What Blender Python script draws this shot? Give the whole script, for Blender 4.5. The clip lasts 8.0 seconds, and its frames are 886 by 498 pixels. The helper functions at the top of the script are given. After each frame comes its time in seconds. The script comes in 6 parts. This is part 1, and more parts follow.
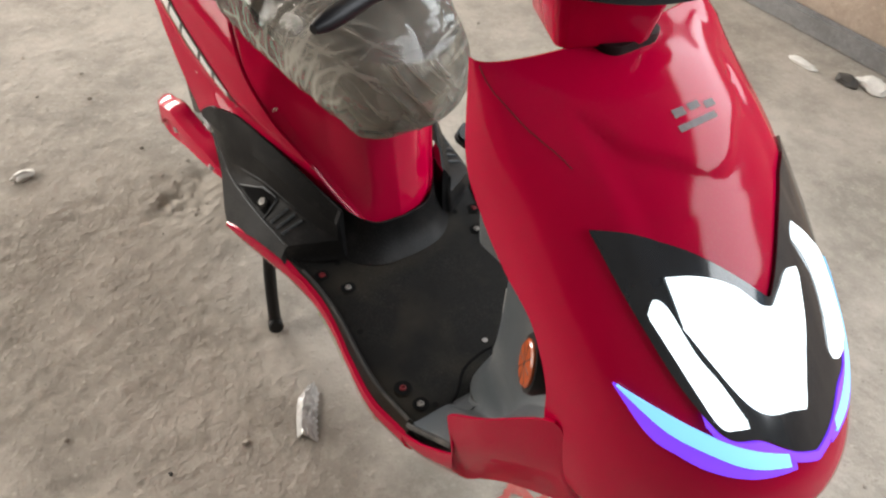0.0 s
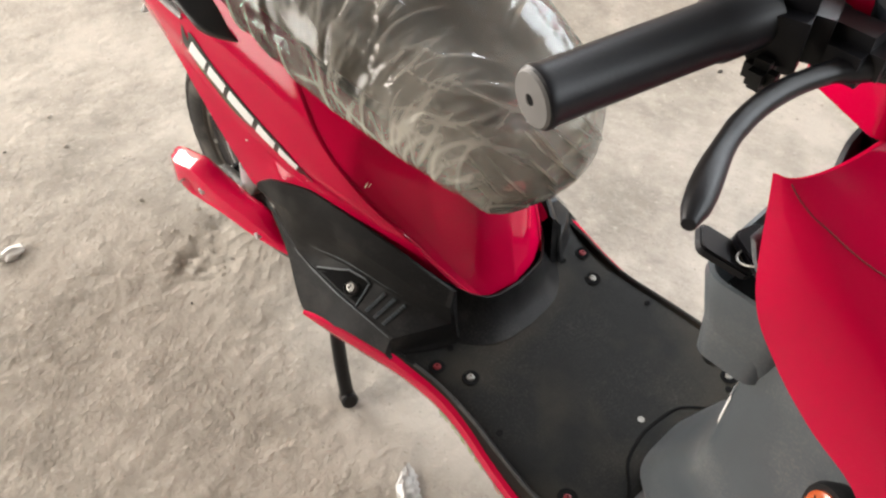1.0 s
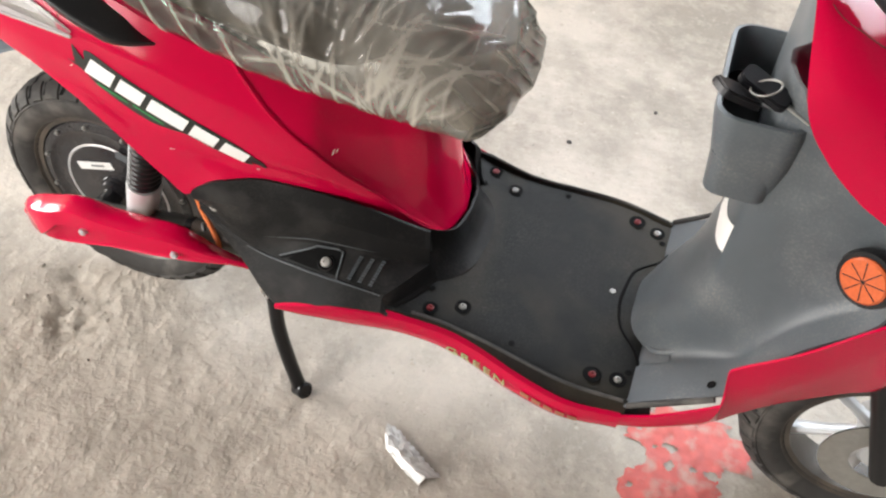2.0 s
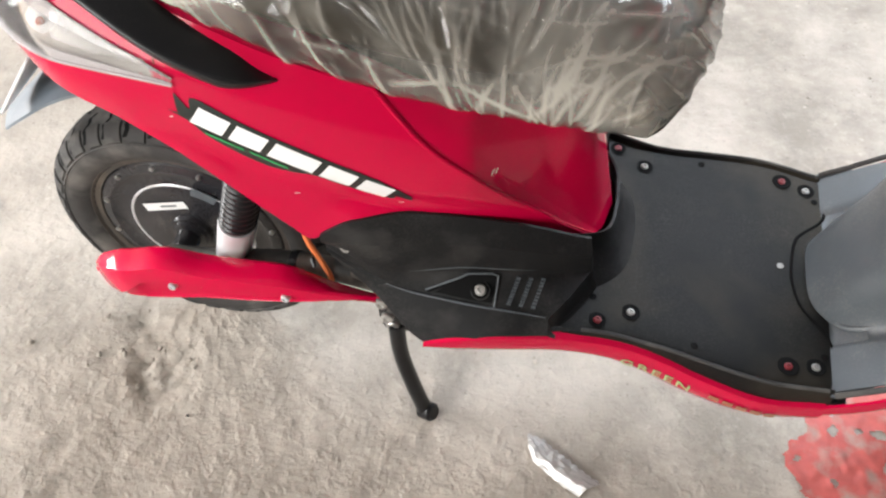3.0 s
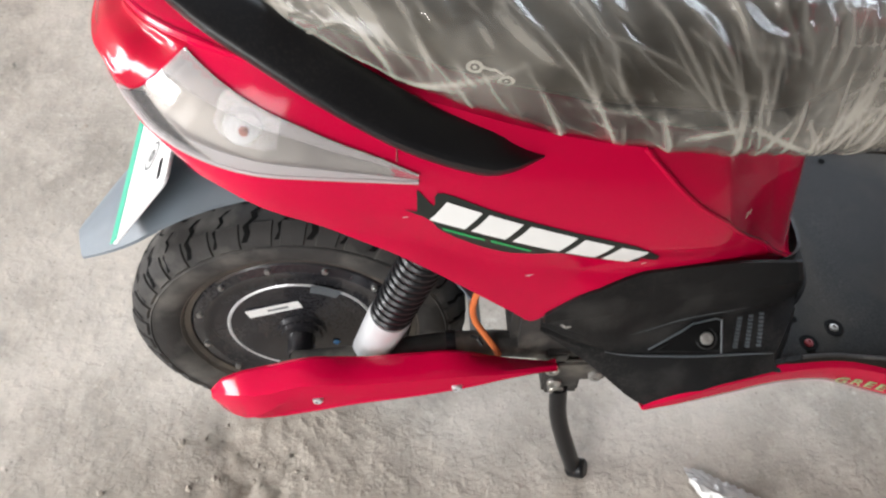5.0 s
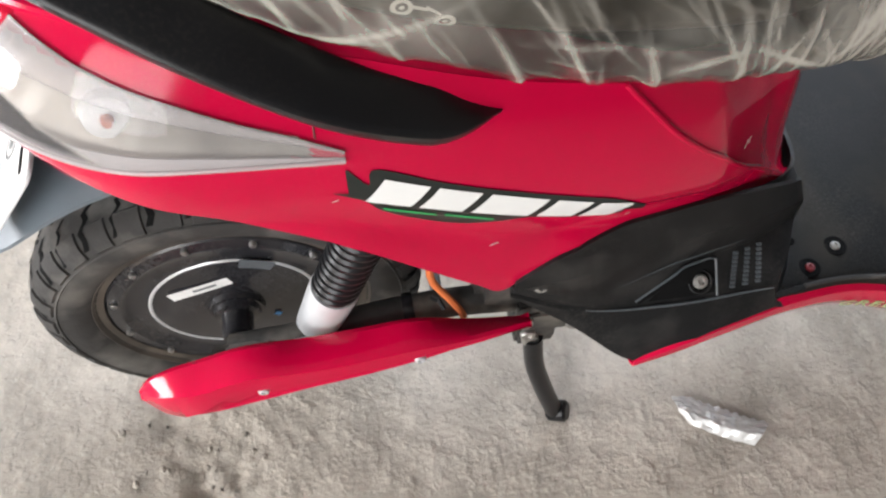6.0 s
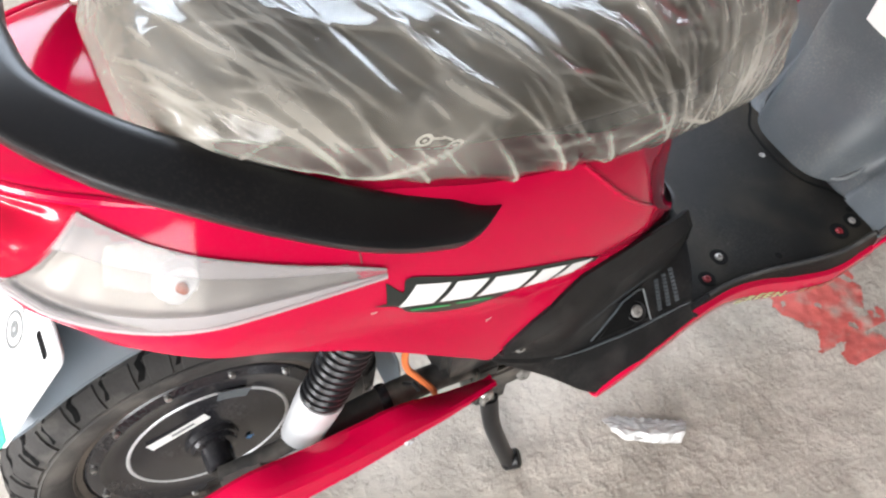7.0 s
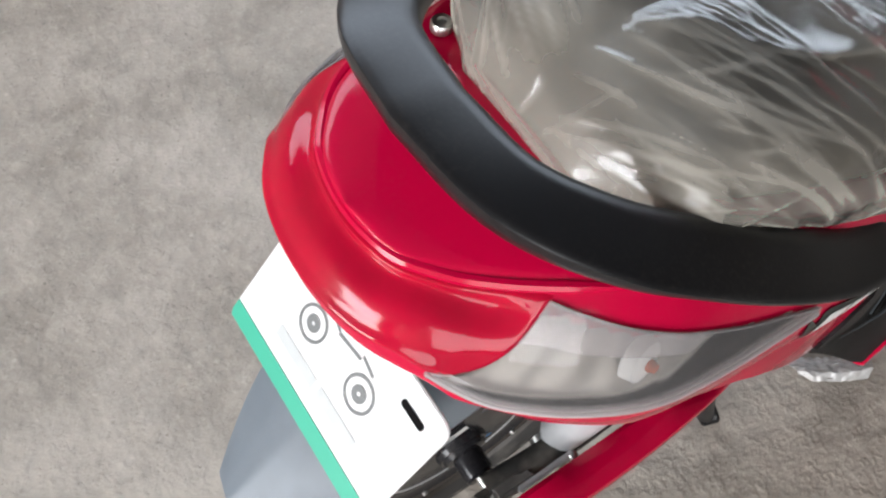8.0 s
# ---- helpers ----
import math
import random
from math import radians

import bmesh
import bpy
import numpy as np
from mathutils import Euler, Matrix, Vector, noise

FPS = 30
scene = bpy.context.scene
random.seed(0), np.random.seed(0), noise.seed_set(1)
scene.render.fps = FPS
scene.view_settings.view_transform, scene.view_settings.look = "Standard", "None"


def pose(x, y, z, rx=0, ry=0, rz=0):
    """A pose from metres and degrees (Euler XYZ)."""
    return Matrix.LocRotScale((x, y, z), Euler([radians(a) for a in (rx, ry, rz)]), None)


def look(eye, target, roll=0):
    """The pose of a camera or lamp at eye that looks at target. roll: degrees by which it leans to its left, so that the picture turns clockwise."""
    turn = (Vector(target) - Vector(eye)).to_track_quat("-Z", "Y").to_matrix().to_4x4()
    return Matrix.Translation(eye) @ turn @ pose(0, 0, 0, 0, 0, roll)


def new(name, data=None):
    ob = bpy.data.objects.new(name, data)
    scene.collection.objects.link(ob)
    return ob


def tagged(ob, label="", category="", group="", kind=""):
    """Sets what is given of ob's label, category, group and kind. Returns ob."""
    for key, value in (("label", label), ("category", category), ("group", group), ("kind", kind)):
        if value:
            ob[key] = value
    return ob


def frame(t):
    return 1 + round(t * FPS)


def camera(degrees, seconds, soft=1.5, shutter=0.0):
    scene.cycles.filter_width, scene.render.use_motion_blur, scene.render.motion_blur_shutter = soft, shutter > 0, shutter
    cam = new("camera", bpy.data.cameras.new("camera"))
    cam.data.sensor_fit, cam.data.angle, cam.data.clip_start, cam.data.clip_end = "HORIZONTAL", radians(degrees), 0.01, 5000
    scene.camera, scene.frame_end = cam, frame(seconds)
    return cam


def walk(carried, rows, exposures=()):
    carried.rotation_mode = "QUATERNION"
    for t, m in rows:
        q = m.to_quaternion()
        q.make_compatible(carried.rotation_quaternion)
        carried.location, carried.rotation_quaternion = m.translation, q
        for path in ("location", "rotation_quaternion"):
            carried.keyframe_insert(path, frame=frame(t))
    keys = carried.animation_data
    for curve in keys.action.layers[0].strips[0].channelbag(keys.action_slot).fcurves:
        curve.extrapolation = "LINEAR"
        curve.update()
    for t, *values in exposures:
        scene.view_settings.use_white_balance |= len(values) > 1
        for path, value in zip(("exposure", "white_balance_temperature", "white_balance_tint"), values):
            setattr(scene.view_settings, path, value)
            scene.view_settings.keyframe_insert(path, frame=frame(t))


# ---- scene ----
cam = camera(55.0, 8.0, soft=2.3)
PATH = [
    (0, (1.526, -0.597, 1.366), (0.404, 0.299, -0.025), 4.2),
    (0.5, (1.346, -0.615, 1.344), (0.239, 0.239, -0.086), 2.9),
    (1, (1.141, -0.62, 1.334), (0.181, 0.33, -0.142), 1.3),
    (1.2, (1.074, -0.65, 1.323), (0.231, 0.413, -0.147), 2.5),
    (2.3, (0.83, -0.896, 1.313), (0.507, 0.402, -0.174), 2.9),
    (2.5, (0.774, -0.857, 1.297), (0.455, 0.402, -0.224), 1.0),
    (3, (0.612, -0.766, 1.281), (0.328, 0.421, -0.303), -1.8),
    (3.5, (0.435, -0.75, 1.301), (0.295, 0.512, -0.244), -0.1),
    (4, (0.244, -0.783, 1.312), (0.253, 0.54, -0.188), 1.1),
    (4.2, (0.208, -0.787, 1.324), (0.241, 0.53, -0.18), 1.2),
    (5.3, (0.185, -0.607, 1.211), (0.279, 0.549, -0.418), 0.5),
    (5.5, (0.203, -0.567, 1.2), (0.299, 0.527, -0.472), -0.5),
    (6, (0.203, -0.527, 1.164), (0.37, 0.472, -0.56), -0.2),
    (6.5, (0.152, -0.508, 1.2), (0.588, 0.49, -0.477), 4.6),
    (7, (0.032, -0.511, 1.245), (0.67, 0.484, -0.369), 6.3),
    (7.5, (-0.126, -0.428, 1.258), (0.489, 0.555, -0.372), 6.2),
    (7.6, (-0.14, -0.404, 1.256), (0.46, 0.566, -0.387), 5.9),
    (7.8, (-0.165, -0.328, 1.248), (0.438, 0.57, -0.435), 5.8),
    (7.9, (-0.176, -0.285, 1.243), (0.43, 0.558, -0.467), 5.8),
    (8, (-0.185, -0.231, 1.228), (0.435, 0.531, -0.513), 6.4),
]
walk(cam, [(t, look(eye, target, roll)) for t, eye, target, roll in PATH],
     exposures=[(0.0, -0.32, 6750, 10), (0.5, 0.14, 6700, 10), (1.0, 0.20, 6750, 10), (1.2, 0.27, 6700, 10), (2.3, 0.42, 6400, 10), (2.5, 0.48, 6350, 10), (3.5, 0.20, 6250, 10), (4.0, 0.10, 6150, 10), (5.5, 0.02, 6150, 10), (6.0, 0.06, 6150, 10), (6.5, 0.22, 6150, 10), (7.0, 0.44, 6100, 10), (7.5, -0.12, 6050, 10), (8.0, -0.52, 6050, 10)])

# ---- light ----
world = bpy.data.worlds.new("world")
scene.world = world
world.use_nodes = True
wt = world.node_tree
wt.nodes.clear()
sky = wt.nodes.new("ShaderNodeTexSky")
sky.sky_type, sky.sun_disc = "NISHITA", False
sky.sun_elevation, sky.sun_rotation = radians(50), radians(120)
wbg = wt.nodes.new("ShaderNodeBackground")
wbg.inputs["Strength"].default_value = 0.10
wout = wt.nodes.new("ShaderNodeOutputWorld")
wt.links.new(sky.outputs[0], wbg.inputs["Color"])
wt.links.new(wbg.outputs[0], wout.inputs["Surface"])


def area(name, eye, target, sx, sy, watts, color):
    """Daylight lamp standing in an opening of the shed; the openings themselves are out of view."""
    data = bpy.data.lights.new(name, "AREA")
    data.shape, data.size, data.size_y, data.energy, data.color = "RECTANGLE", sx, sy, watts, color
    ob = new(name, data)
    ob.matrix_world = look(eye, target)
    return ob


# doorway and side opening are unseen, added to light the scooter
area("assumed_doorway_daylight", (-10.95, -0.6, 2.1), (0.6, -0.1, 0.2), 5.0, 3.6, 1750, (1.0, 0.97, 0.94))
area("assumed_side_daylight", (-2.9, -4.55, 2.2), (0.2, 0.0, 0.4), 3.4, 3.2, 330, (1.0, 0.96, 0.91))
area("north_opening_daylight", (1.75, 1.86, 2.05), (1.0, -0.5, 0.0), 6.0, 1.15, 195, (0.86, 0.93, 1.0))


# ---- materials ----
def mat(name, color, rough=0.5, metal=0.0, scale=40.0, vary=0.12, bump=0.0, bscale=200.0, coat=0.0, big=3.0,
        bigvary=0.0, bigcolor=None, alpha=1.0, transmission=0.0, emit=None, strength=0.0, rvary=0.12, spec=0.5, dust=0.0):
    """A painted, plastic or metal surface with grain at a fine and a coarse scale."""
    m = bpy.data.materials.new(name)
    m.use_nodes = True
    nt = m.node_tree
    b = nt.nodes["Principled BSDF"]
    tc = nt.nodes.new("ShaderNodeTexCoord")
    n1 = nt.nodes.new("ShaderNodeTexNoise")
    n1.inputs["Scale"].default_value, n1.inputs["Detail"].default_value = scale, 6
    nt.links.new(tc.outputs["Object"], n1.inputs["Vector"])
    mixc = nt.nodes.new("ShaderNodeMix")
    mixc.data_type = "RGBA"
    mixc.inputs["A"].default_value = (*[c * (1 - vary) for c in color], 1)
    mixc.inputs["B"].default_value = (*[min(1, c * (1 + vary)) for c in color], 1)
    nt.links.new(n1.outputs["Fac"], mixc.inputs["Factor"])
    out = mixc.outputs["Result"]
    n2 = nt.nodes.new("ShaderNodeTexNoise")
    n2.inputs["Scale"].default_value, n2.inputs["Detail"].default_value = big, 8
    nt.links.new(tc.outputs["Object"], n2.inputs["Vector"])
    if bigcolor:
        ramp = nt.nodes.new("ShaderNodeMapRange")
        ramp.inputs["From Min"].default_value, ramp.inputs["From Max"].default_value = 0.5, 0.72
        ramp.inputs["To Max"].default_value = bigvary
        nt.links.new(n2.outputs["Fac"], ramp.inputs["Value"])
        mixb = nt.nodes.new("ShaderNodeMix")
        mixb.data_type = "RGBA"
        nt.links.new(ramp.outputs[0], mixb.inputs["Factor"])
        nt.links.new(out, mixb.inputs["A"])
        mixb.inputs["B"].default_value = (*bigcolor, 1)
        out = mixb.outputs["Result"]
    if dust:
        specks, where = nt.nodes.new("ShaderNodeTexNoise"), nt.nodes.new("ShaderNodeTexNoise")
        specks.inputs["Scale"].default_value, specks.inputs["Detail"].default_value = 330, 5
        where.inputs["Scale"].default_value, where.inputs["Detail"].default_value = 9, 5
        cover = []
        for node, lo, hi in ((specks, 0.48, 0.74), (where, 0.40, 0.68)):
            nt.links.new(tc.outputs["Object"], node.inputs["Vector"])
            rm = nt.nodes.new("ShaderNodeMapRange")
            rm.inputs["From Min"].default_value, rm.inputs["From Max"].default_value = lo, hi
            nt.links.new(node.outputs["Fac"], rm.inputs["Value"])
            cover.append(rm.outputs[0])
        mul, mul2 = nt.nodes.new("ShaderNodeMath"), nt.nodes.new("ShaderNodeMath")
        mul.operation = mul2.operation = "MULTIPLY"
        nt.links.new(cover[0], mul.inputs[0])
        nt.links.new(cover[1], mul.inputs[1])
        nt.links.new(mul.outputs[0], mul2.inputs[0])
        mul2.inputs[1].default_value = dust
        mixd = nt.nodes.new("ShaderNodeMix")
        mixd.data_type = "RGBA"
        nt.links.new(mul2.outputs[0], mixd.inputs["Factor"])
        nt.links.new(out, mixd.inputs["A"])
        mixd.inputs["B"].default_value = (0.42, 0.38, 0.33, 1)
        out = mixd.outputs["Result"]
    nt.links.new(out, b.inputs["Base Color"])
    rr = nt.nodes.new("ShaderNodeMapRange")
    rr.inputs["To Min"].default_value, rr.inputs["To Max"].default_value = max(0.02, rough - rvary), min(1, rough + rvary)
    nt.links.new(n2.outputs["Fac"], rr.inputs["Value"])
    nt.links.new(rr.outputs[0], b.inputs["Roughness"])
    b.inputs["Metallic"].default_value = metal
    b.inputs["Coat Weight"].default_value = coat
    b.inputs["Coat Roughness"].default_value = 0.06
    b.inputs["Specular IOR Level"].default_value = spec
    b.inputs["Alpha"].default_value = alpha
    b.inputs["Transmission Weight"].default_value = transmission
    if emit:
        b.inputs["Emission Color"].default_value = (*emit, 1)
        b.inputs["Emission Strength"].default_value = strength
    if bump:
        n3 = nt.nodes.new("ShaderNodeTexNoise")
        n3.inputs["Scale"].default_value, n3.inputs["Detail"].default_value = bscale, 4
        nt.links.new(tc.outputs["Object"], n3.inputs["Vector"])
        bp = nt.nodes.new("ShaderNodeBump")
        bp.inputs["Strength"].default_value, bp.inputs["Distance"].default_value = bump, 0.002
        nt.links.new(n3.outputs["Fac"], bp.inputs["Height"])
        nt.links.new(bp.outputs[0], b.inputs["Normal"])
    return m


RED = mat("red_paint", (0.50, 0.0006, 0.038), 0.10, scale=9, vary=0.05, bump=0.015, bscale=30, bigcolor=(0.40, 0.002, 0.030), bigvary=0.2, rvary=0.04, spec=0.26, dust=0.02)
RED_INNER = mat("red_plastic_inside", (0.17, 0.01, 0.015), 0.5, scale=20)
BLACK = mat("black_textured_plastic", (0.008, 0.008, 0.0085), 0.46, scale=60, vary=0.3, bump=0.25, bscale=900, bigcolor=(0.065, 0.062, 0.058), bigvary=0.35, big=20, spec=0.20, dust=0.06)
RAILB = mat("black_satin_paint", (0.008, 0.008, 0.009), 0.34, scale=60, vary=0.2, bump=0.02, bscale=500, bigcolor=(0.025, 0.025, 0.025), bigvary=0.3, big=10, dust=0.03, spec=0.32)
MATB = mat("footboard_rubber", (0.008, 0.0076, 0.007), 0.5, scale=50, vary=0.25, bump=0.3, bscale=600, bigcolor=(0.048, 0.040, 0.028), bigvary=0.7, big=5, spec=0.12, dust=0.05)
GREY = mat("grey_plastic", (0.078, 0.090, 0.099), 0.42, scale=40, vary=0.12, bump=0.15, bscale=900, bigcolor=(0.15, 0.16, 0.165), bigvary=0.5, big=9, dust=0.25)
FENDER = mat("grey_mudguard_plastic", (0.16, 0.19, 0.22), 0.45, scale=40, vary=0.1, bump=0.1, bscale=800, bigcolor=(0.09, 0.10, 0.11), bigvary=0.4, big=6)
RUBBER = mat("tyre_rubber", (0.042, 0.040, 0.038), 0.75, scale=50, vary=0.3, bump=0.3, bscale=400, bigcolor=(0.15, 0.14, 0.125), bigvary=0.8, big=16, spec=0.25)
HUB = mat("black_hub_paint", (0.018, 0.018, 0.021), 0.20, scale=30, vary=0.3, bump=0.05, bscale=300, bigcolor=(0.05, 0.047, 0.045), bigvary=0.4, big=14, dust=0.12)
RIMM = mat("dusty_brown_rim_paint", (0.050, 0.042, 0.034), 0.45, scale=40, vary=0.4, bump=0.2, bscale=300, bigcolor=(0.16, 0.13, 0.10), bigvary=0.7, big=10)
STEEL = mat("zinc_steel", (0.55, 0.55, 0.53), 0.35, metal=1.0, scale=80, vary=0.2, bump=0.1, bscale=500)
SILVER = mat("silver_painted_metal", (0.62, 0.63, 0.64), 0.34, metal=0.35, scale=60, vary=0.08, bigcolor=(0.35, 0.34, 0.32), bigvary=0.5, big=16)
FRAME = mat("grimy_black_steel", (0.05, 0.048, 0.045), 0.55, metal=0.3, scale=70, vary=0.4, bump=0.3, bscale=300, bigcolor=(0.22, 0.20, 0.17), bigvary=0.7, big=24)
ORANGE = mat("orange_cable", (0.75, 0.20, 0.06), 0.45, scale=60)
AMBER = mat("amber_reflector", (0.44, 0.085, 0.022), 0.25, scale=300, vary=0.3, coat=0.5)
WHITE = mat("white_vinyl", (0.80, 0.80, 0.78), 0.4, scale=50, vary=0.05)
PLATEW = mat("white_plate", (0.82, 0.83, 0.83), 0.35, scale=30, vary=0.03)
PLATEG = mat("green_plate_band", (0.05, 0.42, 0.28), 0.4, scale=30, vary=0.05)
DECALK = mat("black_vinyl", (0.012, 0.016, 0.014), 0.35, scale=50)
DECALG = mat("green_vinyl", (0.02, 0.30, 0.09), 0.4, scale=50)
OLIVE = mat("faded_green_lettering", (0.30, 0.40, 0.17), 0.45, scale=90, vary=0.3)
FADED = mat("worn_off_lettering", (0.30, 0.10, 0.05), 0.5, scale=90, vary=0.4)
INK = mat("grey_print", (0.18, 0.19, 0.19), 0.5, scale=50)
EMBLEM = mat("worn_grey_print", (0.16, 0.13, 0.13), 0.5, scale=160, vary=0.5)
BLUEDOT = mat("blue_paint_mark", (0.05, 0.25, 0.60), 0.5, scale=60)
SEATM = mat("black_seat_vinyl", (0.034, 0.029, 0.021), 0.5, scale=30, vary=0.25, bump=0.2, bscale=300)
GRIPM = mat("black_grip_rubber", (0.007, 0.007, 0.009), 0.40, scale=60, vary=0.2, bump=0.06, bscale=500, spec=0.25)
LENSR = mat("red_lamp_lens", (0.40, 0.001, 0.024), 0.10, scale=22, vary=0.35, bump=0.05, bscale=40, rvary=0.04, spec=0.3)
DULLS = mat("dusty_bolt_steel", (0.30, 0.29, 0.27), 0.5, metal=0.6, scale=120, vary=0.3, bump=0.2, bscale=500)
GRIPEND = mat("grey_rubber_end", (0.13, 0.125, 0.12), 0.6, scale=60, vary=0.2)
# near-black rubber, also painting the shade in grooves, wells, holes and recesses
GROOVE = mat("dark_rubber_and_hole_shade", (0.006, 0.006, 0.006), 0.9, scale=60, spec=0.1)
LAMPIN = mat("lamp_reflector", (0.30, 0.275, 0.24), 0.5, metal=0.5, scale=40, vary=0.1, bump=0.25, bscale=30)
DARKLENS = mat("smoked_lens", (0.02, 0.024, 0.03), 0.1, coat=0.8, scale=40)
LEDW = mat("headlamp_led", (0.9, 0.95, 1.0), 0.3, emit=(0.80, 0.92, 1.0), strength=3.0)
LEDC = mat("cyan_led", (0.4, 0.8, 1.0), 0.3, emit=(0.13, 0.50, 1.0), strength=1.25)
LEDV = mat("violet_led", (0.3, 0.1, 0.9), 0.3, emit=(0.14, 0.03, 1.0), strength=1.2)


def glass(name, color, alpha, rough, ior=1.5):
    """Clear sheet: mostly see-through, with gloss by Fresnel."""
    m = bpy.data.materials.new(name)
    m.use_nodes = True
    nt = m.node_tree
    nt.nodes.clear()
    tr, gl, df = (nt.nodes.new("ShaderNodeBsdf" + k) for k in ("Transparent", "Glossy", "Diffuse"))
    tr.inputs["Color"].default_value = (*color, 1)
    gl.inputs["Roughness"].default_value = rough
    df.inputs["Color"].default_value = (0.76, 0.73, 0.73, 1)
    m1, m2 = nt.nodes.new("ShaderNodeMixShader"), nt.nodes.new("ShaderNodeMixShader")
    fr = nt.nodes.new("ShaderNodeFresnel")
    fr.inputs["IOR"].default_value = ior
    m1.inputs["Fac"].default_value = alpha
    nt.links.new(tr.outputs[0], m1.inputs[1])
    nt.links.new(df.outputs[0], m1.inputs[2])
    nt.links.new(fr.outputs[0], m2.inputs["Fac"])
    nt.links.new(m1.outputs[0], m2.inputs[1])
    nt.links.new(gl.outputs[0], m2.inputs[2])
    out = nt.nodes.new("ShaderNodeOutputMaterial")
    nt.links.new(m2.outputs[0], out.inputs["Surface"])
    return m


CLEAR = glass("clear_lamp_lens", (0.97, 0.97, 0.97), 0.09, 0.06, 1.22)
FROST = glass("frosted_lens_edge", (0.97, 0.90, 0.91), 0.50, 0.18, 1.35)
FROST_THIN = glass("lightly_frosted_lens", (0.97, 0.94, 0.93), 0.28, 0.2, 1.3)


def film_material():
    """Polythene: see-through, softly glossy, whitened at folds and double layers, with some sheen painted in."""
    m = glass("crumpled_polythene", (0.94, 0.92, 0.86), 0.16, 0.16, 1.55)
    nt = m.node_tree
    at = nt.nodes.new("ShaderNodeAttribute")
    at.attribute_name = "milk_and_sheen"
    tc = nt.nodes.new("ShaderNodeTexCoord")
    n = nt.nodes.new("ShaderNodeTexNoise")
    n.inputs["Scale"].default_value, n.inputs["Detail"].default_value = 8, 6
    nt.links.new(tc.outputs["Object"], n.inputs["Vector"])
    # patchy pale haze, painting part of the reflection on the seat top
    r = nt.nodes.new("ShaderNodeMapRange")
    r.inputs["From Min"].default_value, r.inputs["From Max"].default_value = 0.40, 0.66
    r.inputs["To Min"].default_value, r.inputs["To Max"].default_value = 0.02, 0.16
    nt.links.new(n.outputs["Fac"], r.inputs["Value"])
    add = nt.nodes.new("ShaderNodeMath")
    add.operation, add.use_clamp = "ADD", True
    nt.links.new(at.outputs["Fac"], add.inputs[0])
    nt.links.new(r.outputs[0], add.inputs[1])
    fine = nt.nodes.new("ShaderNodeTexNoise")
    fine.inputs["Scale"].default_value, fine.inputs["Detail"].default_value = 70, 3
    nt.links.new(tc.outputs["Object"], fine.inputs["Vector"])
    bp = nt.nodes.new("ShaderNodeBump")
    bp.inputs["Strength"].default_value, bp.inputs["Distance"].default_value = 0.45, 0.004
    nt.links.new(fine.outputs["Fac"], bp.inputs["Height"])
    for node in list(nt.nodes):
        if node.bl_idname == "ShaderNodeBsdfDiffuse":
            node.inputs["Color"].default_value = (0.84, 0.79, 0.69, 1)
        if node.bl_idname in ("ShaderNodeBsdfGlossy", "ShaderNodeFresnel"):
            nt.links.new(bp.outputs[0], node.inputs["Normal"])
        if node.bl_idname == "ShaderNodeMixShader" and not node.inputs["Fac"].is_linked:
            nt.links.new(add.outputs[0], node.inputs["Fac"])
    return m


FILM = film_material()


